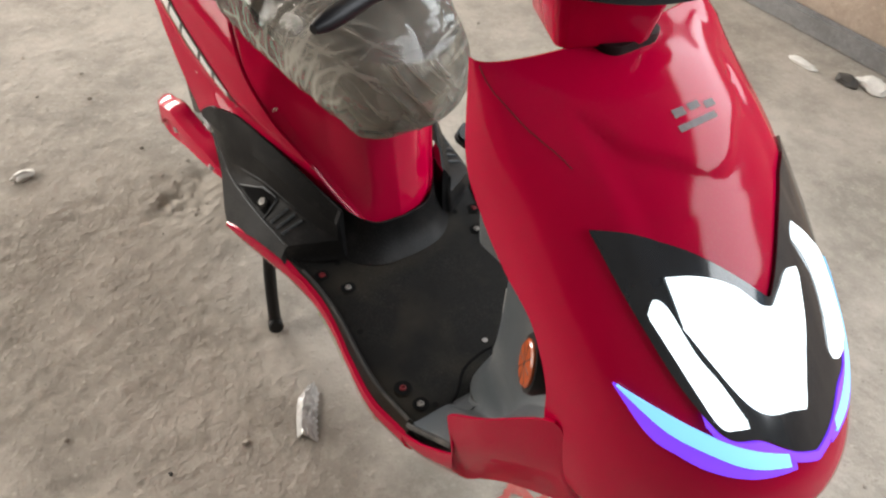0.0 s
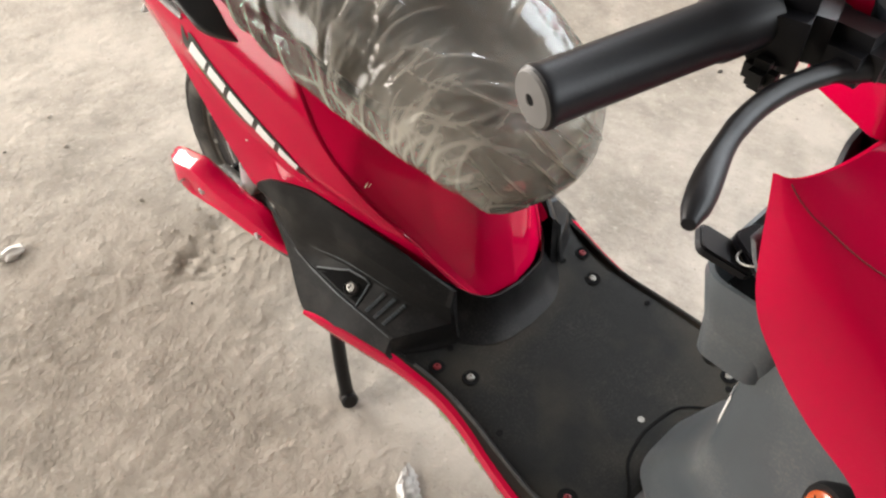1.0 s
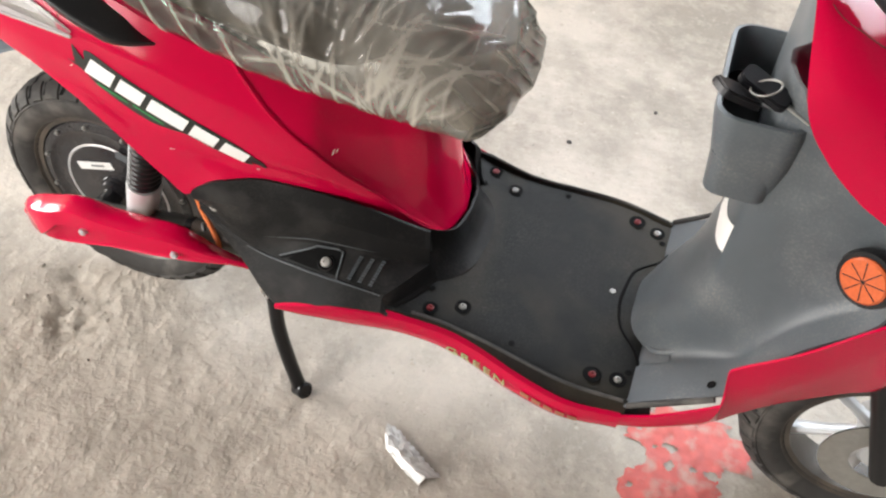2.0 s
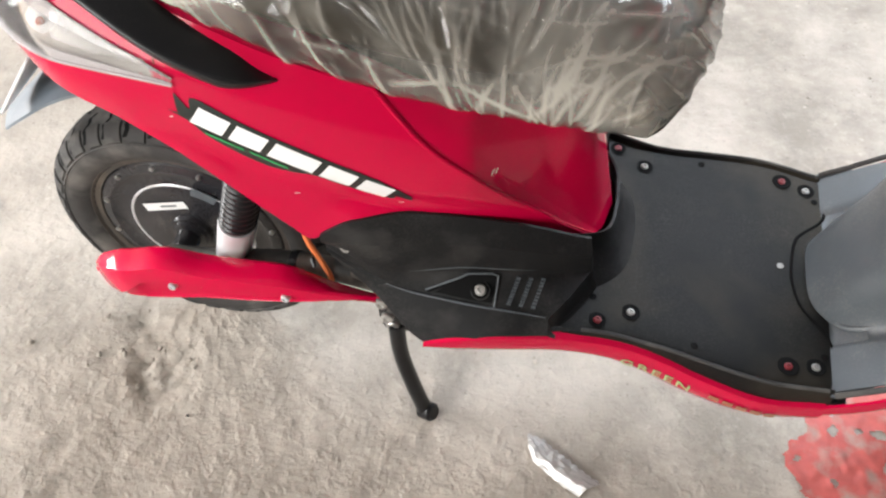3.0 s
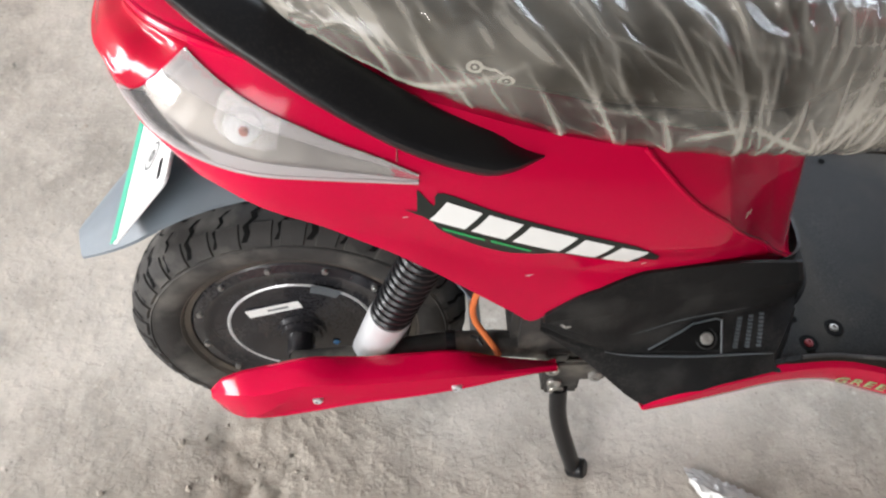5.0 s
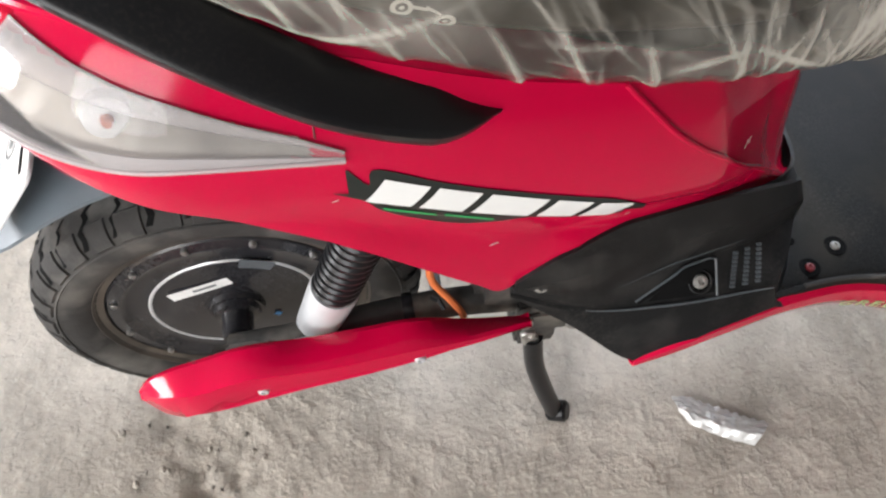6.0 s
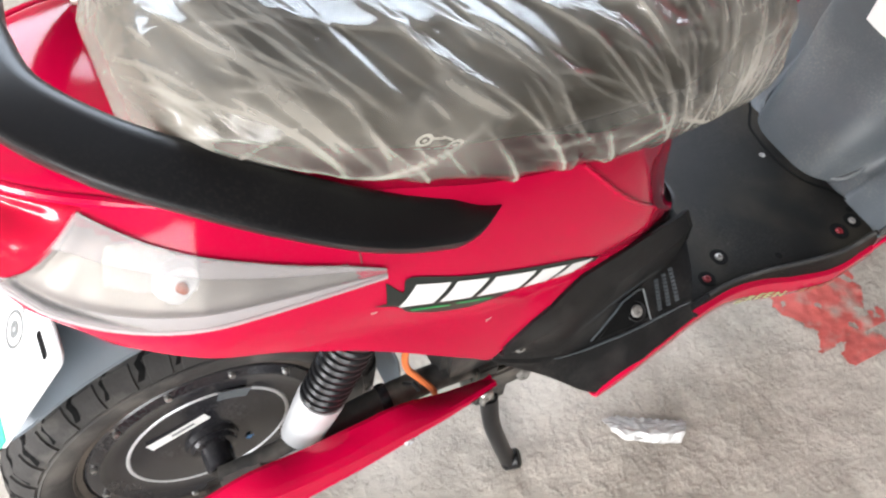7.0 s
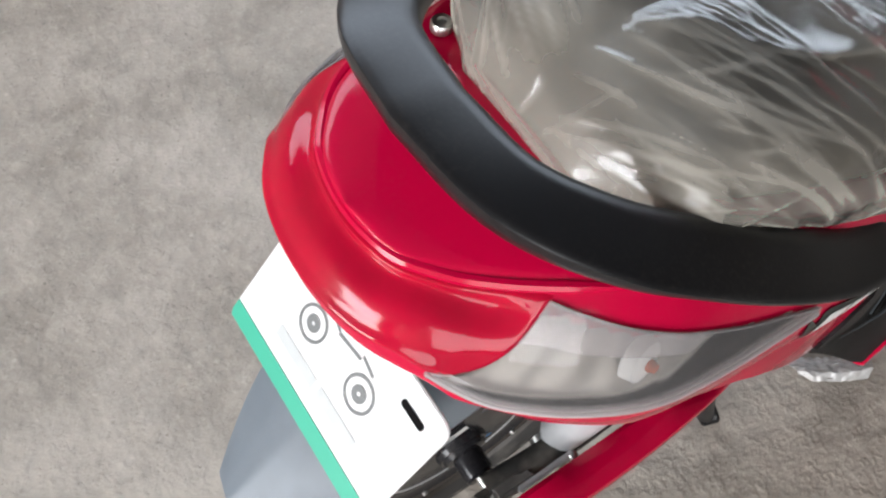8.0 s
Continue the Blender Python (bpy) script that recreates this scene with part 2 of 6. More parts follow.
def concrete(name, tone, tone2):
    m = bpy.data.materials.new(name)
    m.use_nodes = True
    nt = m.node_tree
    b = nt.nodes["Principled BSDF"]
    tc = nt.nodes.new("ShaderNodeTexCoord")

    def tex(scale, detail=8, rough=0.6):
        n = nt.nodes.new("ShaderNodeTexNoise")
        n.inputs["Scale"].default_value, n.inputs["Detail"].default_value, n.inputs["Roughness"].default_value = scale, detail, rough
        nt.links.new(tc.outputs["Object"], n.inputs["Vector"])
        return n.outputs["Fac"]

    def ramp(src, a, b_, lo=0.0, hi=1.0):
        r = nt.nodes.new("ShaderNodeMapRange")
        for key, val in (("From Min", a), ("From Max", b_), ("To Min", lo), ("To Max", hi)):
            r.inputs[key].default_value = val
        nt.links.new(src, r.inputs["Value"])
        return r.outputs[0]

    def mix(fac, a, col):
        x = nt.nodes.new("ShaderNodeMix")
        x.data_type = "RGBA"
        nt.links.new(fac, x.inputs["Factor"])
        if isinstance(a, tuple):
            x.inputs["A"].default_value = (*a, 1)
        else:
            nt.links.new(a, x.inputs["A"])
        x.inputs["B"].default_value = (*col, 1)
        return x.outputs["Result"]

    c = mix(ramp(tex(2.6, 9, 0.68), 0.40, 0.60), tuple(t * 0.9 for t in tone), tuple(min(1, t * 1.06) for t in tone2))
    c = mix(ramp(tex(7, 10, 0.72), 0.50, 0.64, 0, 0.26), c, tuple(t * 0.72 for t in tone))
    c = mix(ramp(tex(13, 8, 0.72), 0.50, 0.64, 0, 0.42), c, tuple(min(1, t * 1.18) for t in tone2))
    c = mix(ramp(tex(60, 8, 0.7), 0.54, 0.72, 0, 0.34), c, tuple(min(1, t * 1.35) for t in tone2))
    c = mix(ramp(tex(160, 4, 0.7), 0.60, 0.72, 0, 0.26), c, tuple(t * 0.5 for t in tone))
    c = mix(ramp(tex(26, 3, 0.5), 0.69, 0.77, 0, 0.4), c, tuple(t * 0.42 for t in tone))
    c = mix(ramp(tex(1.1, 5, 0.6), 0.52, 0.66, 0, 0.22), c, tuple(t * 0.72 for t in tone))
    c = mix(ramp(tex(90, 2, 0.5), 0.69, 0.75, 0, 0.5), c, tuple(t * 0.35 for t in tone))
    vor = nt.nodes.new("ShaderNodeTexVoronoi")
    vor.inputs["Scale"].default_value, vor.inputs["Randomness"].default_value = 34, 1.0
    nt.links.new(tc.outputs["Object"], vor.inputs["Vector"])
    c = mix(ramp(vor.outputs["Distance"], 0.05, 0.13, 0.32, 0.0), c, tuple(t * 0.55 for t in tone))
    vor2 = nt.nodes.new("ShaderNodeTexVoronoi")
    vor2.inputs["Scale"].default_value, vor2.inputs["Randomness"].default_value = 23, 1.0
    nt.links.new(tc.outputs["Object"], vor2.inputs["Vector"])
    c = mix(ramp(vor2.outputs["Distance"], 0.04, 0.12, 0.32, 0.0), c, tuple(min(1, t * 1.5) for t in tone2))
    nt.links.new(c, b.inputs["Base Color"])
    b.inputs["Roughness"].default_value = 0.86
    add = nt.nodes.new("ShaderNodeMath")
    add.operation = "ADD"
    nt.links.new(ramp(tex(21, 7, 0.66), 0.36, 0.66, 0, 0.6), add.inputs[0])
    nt.links.new(ramp(tex(46, 5, 0.55), 0.50, 0.72, 0, 0.62), add.inputs[1])
    bp = nt.nodes.new("ShaderNodeBump")
    bp.inputs["Strength"].default_value, bp.inputs["Distance"].default_value = 0.36, 0.009
    lumps = nt.nodes.new("ShaderNodeMath")
    lumps.operation = "ADD"
    nt.links.new(add.outputs[0], lumps.inputs[0])
    nt.links.new(ramp(tex(10, 6, 0.6), 0.38, 0.66, 0, 0.4), lumps.inputs[1])
    nt.links.new(lumps.outputs[0], bp.inputs["Height"])
    nt.links.new(bp.outputs[0], b.inputs["Normal"])
    return m


FLOORM = concrete("worn_concrete", (0.330, 0.296, 0.252), (0.455, 0.412, 0.355))
WALLM = concrete("plastered_wall", (0.42, 0.33, 0.26), (0.50, 0.41, 0.33))
ROOFM = concrete("roof_sheet", (0.20, 0.20, 0.20), (0.28, 0.28, 0.28))
# dark tone for added, unseen walls that leave the scooter's front dim
DARKWALL = concrete("dark_unseen_plaster", (0.10, 0.085, 0.07), (0.16, 0.14, 0.12))


# ---- mesh helpers ----
def part(name, bm, material, parent, label="", smooth=True, angle=35):
    """Link a bmesh as one mesh object under a thing or a part."""
    bmesh.ops.recalc_face_normals(bm, faces=bm.faces)
    if smooth:
        for fc in bm.faces:
            fc.smooth = True
        for e in bm.edges:
            if len(e.link_faces) == 2 and e.calc_face_angle(0) > radians(angle):
                e.smooth = False
    me = bpy.data.meshes.new(name)
    bm.to_mesh(me)
    bm.free()
    me.materials.append(material)
    ob = new(name, me)
    if parent is not None:
        ob.parent = parent
    if label:
        ob["label"] = label
    return ob


def spline(pts, n):
    """Catmull-Rom through the points, n samples."""
    p = np.array(pts, float)
    p = np.vstack([2 * p[0] - p[1], p, 2 * p[-1] - p[-2]])
    out = []
    for u in np.linspace(0, len(pts) - 1, n):
        i = min(int(u), len(pts) - 2)
        t = u - i
        a, b, c, d = p[i:i + 4]
        out.append(0.5 * (2 * b + (c - a) * t + (2 * a - 5 * b + 4 * c - d) * t * t + (3 * b - a - 3 * c + d) * t ** 3))
    return np.array(out)


def knots(pairs):
    """A smooth function through (x, value) pairs, level past the ends."""
    xs, ys = np.array(pairs, float).T
    slope = np.gradient(ys, xs)

    def fn(x):
        x = min(max(x, xs[0]), xs[-1])
        i = min(max(int(np.searchsorted(xs, x)) - 1, 0), len(xs) - 2)
        h = xs[i + 1] - xs[i]
        t = (x - xs[i]) / h
        return ((2 * t**3 - 3 * t**2 + 1) * ys[i] + (t**3 - 2 * t**2 + t) * h * slope[i]
                + (3 * t**2 - 2 * t**3) * ys[i + 1] + (t**3 - t**2) * h * slope[i + 1])
    return fn


def grid_bm(rows, close=False, bm=None):
    """Quads over rows of points; close joins each row's last point to its first."""
    bm = bm or bmesh.new()
    vs = [[bm.verts.new(p) for p in r] for r in rows]
    for a, b in zip(vs, vs[1:]):
        n = len(a)
        for k in range(n if close else n - 1):
            quad = (a[k], a[(k + 1) % n], b[(k + 1) % n], b[k])
            try:
                bm.faces.new(quad)
            except ValueError:
                pass
    return bm


def capped(rows, bm=None):
    """A closed tube of rings with flat ends."""
    start = bm or bmesh.new()
    bm = grid_bm(rows, True, start)
    bm.verts.ensure_lookup_table()
    n = len(rows[0])
    m = len(rows)
    total = len(bm.verts)
    first = total - n * m
    for k in (first, total - n):
        try:
            bm.faces.new([bm.verts[k + q] for q in range(n)])
        except ValueError:
            pass
    return bm


def shell(rows, thick, inward):
    """An open sheet given thickness: rows of points and the same rows moved by inward(point)."""
    bm = bmesh.new()
    a = [[bm.verts.new(p) for p in r] for r in rows]
    b = [[bm.verts.new(Vector(p) + Vector(inward(p)) * thick) for p in r] for r in rows]
    nr, nc = len(rows), len(rows[0])
    for i in range(nr - 1):
        for k in range(nc - 1):
            bm.faces.new((a[i][k], a[i][k + 1], a[i + 1][k + 1], a[i + 1][k]))
            bm.faces.new((b[i][k], b[i + 1][k], b[i + 1][k + 1], b[i][k + 1]))
    for i in range(nr - 1):
        for k in (0, nc - 1):
            bm.faces.new((a[i][k], a[i + 1][k], b[i + 1][k], b[i][k]))
    for k in range(nc - 1):
        for i in (0, nr - 1):
            bm.faces.new((a[i][k], b[i][k], b[i][k + 1], a[i][k + 1]))
    return bm


def tube(pts, radius, n=12, bm=None, flat=1.0):
    """A round bar along points; radius a number or one for each point."""
    pts = [Vector(p) for p in pts]
    rad = radius if hasattr(radius, "__len__") else [radius] * len(pts)
    rows = []
    up = Vector((0.12, 0.3, 1)).normalized()
    for i, p in enumerate(pts):
        d = (pts[min(i + 1, len(pts) - 1)] - pts[max(i - 1, 0)]).normalized()
        s = d.cross(up)
        s = s.normalized() if s.length > 1e-4 else Vector((1, 0, 0))
        w = s.cross(d).normalized()
        rows.append([p + (s * math.cos(q) + w * math.sin(q) * flat) * rad[i] for q in (k * math.tau / n for k in range(n))])
    return capped(rows, bm)


def prism(outline, depth, place, bevel=0.002, seg=2):
    """A plate from a 2D outline, depth thick, laid by place(u, v, w)."""
    bm = bmesh.new()
    lo = [bm.verts.new((u, v, 0)) for u, v in outline]
    f = bm.faces.new(lo)
    ext = bmesh.ops.extrude_face_region(bm, geom=[f])
    for v in ext["geom"]:
        if isinstance(v, bmesh.types.BMVert):
            v.co.z = depth
    if bevel:
        ed = [e for e in bm.edges if abs(e.verts[0].co.z - e.verts[1].co.z) < 1e-6]
        bmesh.ops.bevel(bm, geom=ed, offset=bevel, segments=seg, affect="EDGES")
    for v in bm.verts:
        v.co = place(v.co.x, v.co.y, v.co.z)
    return bm


def box_bm(cx, cy, cz, sx, sy, sz, bevel=0.003, turn=None):
    bm = bmesh.new()
    bmesh.ops.create_cube(bm, size=1)
    for v in bm.verts:
        v.co = Vector((v.co.x * sx, v.co.y * sy, v.co.z * sz))
    if bevel:
        bmesh.ops.bevel(bm, geom=list(bm.edges), offset=bevel, segments=2, affect="EDGES")
    m = Matrix.Translation((cx, cy, cz)) @ (turn or Matrix())
    bmesh.ops.transform(bm, matrix=m, verts=bm.verts)
    return bm


def lathe(profile, centre, axis, n=40, loop=False):
    """Spin (radius, height) pairs round an axis through centre."""
    axis = Vector(axis).normalized()
    q = axis.to_track_quat("Z", "Y").to_matrix()
    c = Vector(centre)
    rows = [[c + q @ Vector((r * math.cos(a), r * math.sin(a), h)) for a in (k * math.tau / n for k in range(n))] for r, h in profile]
    if not loop:
        return capped(rows)
    bm = grid_bm(rows + rows[:1], True)
    bmesh.ops.remove_doubles(bm, verts=bm.verts, dist=1e-6)
    return bm


def screw(place, axis, parent, r=0.006, material=None, name="screw"):
    prof = [(r, -0.004), (r, 0.001), (r * 0.85, 0.003), (r * 0.45, 0.0035), (r * 0.4, 0.0015)]
    return part(name, lathe(prof, place, axis, 14), material or STEEL, parent)


# ---- shed ----
def ground_height(x, y):
    h = 0.003 * noise.noise((x * 3.1, y * 3.1, 0)) + 0.0014 * noise.noise((x * 9, y * 9, 3)) + 0.0016 * noise.noise((x * 24, y * 24, 7))
    h += 0.0016 * noise.noise((x * 55, y * 55, 9)) + 0.005 * max(0.0, noise.noise((x * 38, y * 38, 21)) - 0.35)
    for px, py, pr, pd in ((-0.085, -0.125, 0.085, 0.010), (-0.03, -0.175, 0.07, 0.008), (-0.115, -0.045, 0.05, 0.006)):
        d = math.hypot(x - px, y - py) / pr
        if d < 1.6:
            e = noise.noise((x * 30, y * 30, 1)) * 0.5
            rough = 0.55 + 0.9 * noise.noise((x * 48, y * 48, 4)) + 0.5 * noise.noise((x * 95, y * 95, 6))
            h -= pd * max(0.0, 1 - (d + e) ** 2) * rough
    return h


def ground():
    fine = np.linspace(-1.1, 2.1, 300)
    xs = np.concatenate([np.linspace(-60, -9, 5), np.linspace(-8, -1.2, 34), fine, np.linspace(2.2, 5, 22), np.linspace(6, 60, 5)])
    finey = np.linspace(-1.2, 1.6, 280)
    ys = np.concatenate([np.linspace(-60, -5, 5), np.linspace(-4.4, -1.3, 22), finey, np.linspace(1.7, 5, 22), np.linspace(6, 60, 5)])
    rows = [[(x, y, ground_height(x, y) if abs(x) < 4.5 and abs(y) < 4.5 else 0.0) for y in ys] for x in xs]
    ob = part("ground", grid_bm(rows), FLOORM, None, angle=80)
    return tagged(ob, "worn dusty grey concrete floor with pits and stains", "floor", kind="structure")


ground()
WALL_Y = 1.9


def wall(name, x0, x1, y0, y1, z1, label, material=None, z0=-0.05):
    bm = box_bm((x0 + x1) / 2, (y0 + y1) / 2, (z0 + z1) / 2, x1 - x0, y1 - y0, z1 - z0, 0.004)
    return tagged(part(name, bm, material or WALLM, None, smooth=False), label, "wall", kind="structure")


wall("wall_north", -11.2, 5.2, WALL_Y, WALL_Y + 0.2, 1.45, "brown plastered shed wall behind the scooter")
# upper, east, west and south walls and the roof are unseen, added to shape daylight
wall("wall_north_top", -11.2, 5.2, WALL_Y, WALL_Y + 0.2, 4.0, "unseen brown upper wall above the long window opening", z0=2.65)
wall("wall_north_left", -11.2, -1.3, WALL_Y, WALL_Y + 0.2, 2.65, "unseen brown upper wall beside the long window opening", z0=1.45)
wall("wall_north_right", 4.8, 5.2, WALL_Y, WALL_Y + 0.2, 2.65, "unseen brown pier beside the long window opening", z0=1.45)
wall("wall_east", 5.0, 5.2, -4.6, WALL_Y, 4.0, "unseen dark end wall, added to dim the front faces", DARKWALL)
wall("wall_west", -11.2, -11.0, -4.6, -2.8, 4.0, "unseen brown wall beside the assumed doorway")
wall("wall_west_top", -11.2, -11.0, -2.8, 1.6, 4.0, "unseen brown wall over the assumed doorway", z0=3.6)
wall("wall_west_pier", -11.2, -11.0, 1.6, WALL_Y, 4.0, "unseen brown pier beside the assumed doorway")
wall("wall_south", -11.0, -4.7, -4.8, -4.6, 4.0, "unseen brown wall beside the assumed wide opening")
wall("wall_south_end", -1.1, 5.0, -4.8, -4.6, 4.0, "unseen dark wall beside the assumed wide opening", DARKWALL)
wall("wall_south_top", -4.7, -1.1, -4.8, -4.6, 4.0, "unseen brown wall over the assumed wide opening", z0=3.7)
tagged(part("baseboard", box_bm(-3.0, WALL_Y - 0.018, 0.035, 16.0, 0.034, 0.07, 0.006), ROOFM, None, smooth=False), "low cement skirting along the foot of the wall", "skirting", kind="structure")
tagged(part("ceiling", box_bm(-3.0, -1.4, 4.06, 16.6, 6.9, 0.12, 0), ROOFM, None, smooth=False), "unseen plain grey roof that shuts out the sky", "ceiling", kind="structure")

# ---- scooter: rear body ----
scooter = new("electric_scooter")
tagged(scooter, "red electric scooter with black footboard, standing on its centre stand", "scooter")

PLAN = [(0.690, 0.0), (0.682, -0.055), (0.640, -0.098), (0.575, -0.132), (0.505, -0.158), (0.435, -0.174), (0.35, -0.182), (0.25, -0.186),
        (0.15, -0.183), (0.08, -0.177), (0.03, -0.165), (-0.012, -0.146), (-0.044, -0.123), (-0.070, -0.093), (-0.091, -0.054), (-0.099, 0.0)]
ring = spline(PLAN + [(-0.091, 0.054)], 321)[:301]
ring[0, 1] = ring[-1, 1] = 0.0
tang = np.gradient(ring, axis=0)
tang /= np.linalg.norm(tang, axis=1)[:, None]
tang[0] = tang[-1] = (0, 0)
tang[0], tang[-1] = (0.0, -1.0), (0.0, 1.0)
inw = np.stack([tang[:, 1], -tang[:, 0]], 1) * -1.0
z_low = knots([(-0.11, 0.728), (-0.06, 0.708), (-0.045, 0.688), (-0.02, 0.676), (0.015, 0.674), (0.075, 0.652), (0.11, 0.636), (0.137, 0.622), (0.19, 0.593), (0.24, 0.553), (0.290, 0.507),
               (0.312, 0.487), (0.332, 0.502), (0.356, 0.520), (0.40, 0.532), (0.46, 0.532), (0.53, 0.516), (0.58, 0.493), (0.62, 0.468), (0.66, 0.440), (0.69, 0.418)])
z_top = knots([(-0.10, 0.785), (0.0, 0.792), (0.1, 0.788), (0.2, 0.768), (0.3, 0.735), (0.4, 0.705), (0.5, 0.68), (0.6, 0.655), (0.69, 0.645)])
z_wide = knots([(-0.10, 0.705), (0.1, 0.69), (0.2, 0.665), (0.3, 0.635), (0.4, 0.60), (0.5, 0.575), (0.6, 0.55), (0.69, 0.54)])
in_top = knots([(-0.10, 0.036), (0.0, 0.047), (0.1, 0.045), (0.2, 0.036), (0.3, 0.030), (0.5, 0.028), (0.69, 0.006)])
in_low = knots([(-0.10, 0.022), (-0.05, 0.012), (0.0, 0.004), (0.1, 0.007), (0.3, 0.012), (0.5, 0.012), (0.69, 0.0)])
crease_z = knots([(0.05, 0.648), (0.15, 0.628), (0.22, 0.603), (0.297, 0.573), (0.327, 0.563), (0.377, 0.549), (0.416, 0.541), (0.45, 0.532), (0.60, 0.46)])
flare = knots([(0.05, 0.0), (0.15, 0.006), (0.25, 0.013), (0.40, 0.013), (0.50, 0.008), (0.58, 0.0)])


# the tail sits a little off the middle line
tail_shift = knots([(-0.10, 0.017), (-0.05, 0.016), (0.0, 0.008), (0.05, 0.0), (0.10, 0.0)])


def body_at(s, z, side=-1, out=0.0):
    """A point of the body's skin: s runs from the front round to the tail, z is the height."""
    k = min(max(s, 0.0), 1.0) * 300
    i = min(int(k), 299)
    t = k - i
    p = ring[i] * (1 - t) + ring[i + 1] * t
    n = inw[i] * (1 - t) + inw[i + 1] * t
    n = n / np.linalg.norm(n)
    lo, hi, wd = z_low(p[0]), z_top(p[0]), z_wide(p[0])
    wd = max(wd, lo + 0.004)
    d = in_low(p[0]) * max(0.0, (wd - z) / (wd - lo)) ** 1.6 + in_top(p[0]) * max(0.0, (z - wd) / (hi - wd)) ** (1.9 if p[0] > 0.05 else 2.6 if p[0] < 0.0 else 2.6 - 14 * p[0])
    if z < crease_z(p[0]):
        d -= flare(p[0]) * min(1.0, (crease_z(p[0]) - z) / max(0.02, crease_z(p[0]) - lo))
    # shallow hollow above the crease
    d += 0.006 * min(1.0, max(0.0, (p[0] - 0.12) / 0.12), max(0.0, (0.60 - p[0]) / 0.08)) * math.exp(-((z - crease_z(p[0]) - 0.012) / 0.030) ** 2) * min(1.0, max(0.0, (z - lo) / 0.03))
    q = p + n * (d - out)
    if p[0] > 0.5:
        q = q - np.array([(0.018 + 0.2 * max(0.0, z - 0.40)) * min(1.0, (p[0] - 0.5) / 0.14), 0.0])
    return Vector((q[0], q[1] * (-side) + tail_shift(p[0]), z))


# inward normals point towards the body's middle line
if (ring[150] + inw[150] * 0.05)[1] < ring[150][1]:
    inw = -inw


def s_of_x(x):
    return float(np.interp(-x, -ring[:, 0], np.linspace(0, 1, 301)))


def skin(name, s0, s1, low, high, material, parent, ns=40, nz=14, out=0.0, thick=0.003, sides=(-1,), label="", seam=None, span=(0.0, 1.0)):
    """A panel of the body's skin between two heights, given as functions of x."""
    obs = []
    for sd in sides:
        rows = []
        for i in range(ns):
            row = []
            for k in range(nz):
                first = s_of_x(seam(k / (nz - 1))) if seam else s0
                last = S_SEAM_LOW + (S_SEAM_TOP - S_SEAM_LOW) * (span[0] + (span[1] - span[0]) * k / (nz - 1)) if s1 is None else s1
                s = first + (last - first) * i / (ns - 1)
                x = float(np.interp(s, np.linspace(0, 1, 301), ring[:, 0]))
                a, b = low(x), high(x)
                row.append(body_at(s, a + (b - a) * k / (nz - 1), sd, out))
            rows.append(row)
        bm = shell(rows, thick, lambda p: (0.15 * (0.3 - p[0]), -math.copysign(0.95, p[1]) if abs(p[1]) > 0.03 else 0.0, -0.2))
        obs.append(part(name, bm, material, parent, label))
    return obs


seam_x = knots([(0.0, 0.675), (0.12, 0.640), (0.25, 0.603), (0.354, 0.558), (0.477, 0.514), (0.60, 0.481), (0.738, 0.452), (0.865, 0.430), (1.0, 0.405)])


# lamp openings in the tail
low_k = knots([(-0.078, 0.744), (-0.066, 0.736), (-0.055, 0.725), (-0.042, 0.716), (-0.02, 0.712), (0.04, 0.712), (0.10, 0.711), (0.15, 0.708), (0.195, 0.704)])
top_k = knots([(-0.06, 0.797), (-0.01, 0.787), (0.02, 0.779), (0.055, 0.768), (0.09, 0.756), (0.13, 0.740), (0.165, 0.726), (0.195, 0.711)])


def lens_top(x):
    return min(z_top(x) - 0.003, top_k(x))


def lens_low(x):
    return low_k(x)


S_TIP = s_of_x(0.195)
S_SEAM_LOW, S_SEAM_TOP = s_of_x(-0.066), s_of_x(-0.014)
for panel in skin("side_panel", 0.0, 1.0, z_low, z_top, RED, scooter, ns=230, nz=44, sides=(-1, 1), seam=seam_x):
    cut = bmesh.new()
    cut.from_mesh(panel.data)
    gone = []
    for fc in cut.faces:
        c = fc.calc_center_median()
        if -0.012 < c.x < 0.175 and lens_low(c.x) + 0.002 < c.z < lens_top(c.x) - 0.002 or c.x < -0.010 and lens_low(c.x) + 0.002 < c.z < z_top(c.x) - 0.004:
            gone.append(fc)
    bmesh.ops.delete(cut, geom=gone, context="FACES")
    cut.to_mesh(panel.data)
    cut.free()
# front cowl under the seat, one piece from side to side
rows = []
for sd, span in ((-1, np.linspace(1, 0, 30)), (1, np.linspace(0, 1, 30)[1:])):
    for g in span:
        row = []
        for k in range(20):
            s = s_of_x(seam_x(k / 19) - 0.004) * g
            x = float(np.interp(s, np.linspace(0, 1, 301), ring[:, 0]))
            dip = 0.0022 + 0.0040 * min(1.0, (1 - g) * 6) + 0.011 * math.sin(g * math.pi) ** 1.5 * math.sin((0.1 + 0.8 * k / 19) * math.pi)
            dip += 0.05 * max(0.0, k / 19 - 0.74) * min(1.0, (1 - g) * 5)
            row.append(body_at(s, z_low(x) + (z_top(x) - z_low(x)) * k / 19, sd, -dip))
        rows.append(row)
part("front_cowl", shell(rows, 0.003, lambda p: (-1, 0, 0)), RED, scooter)
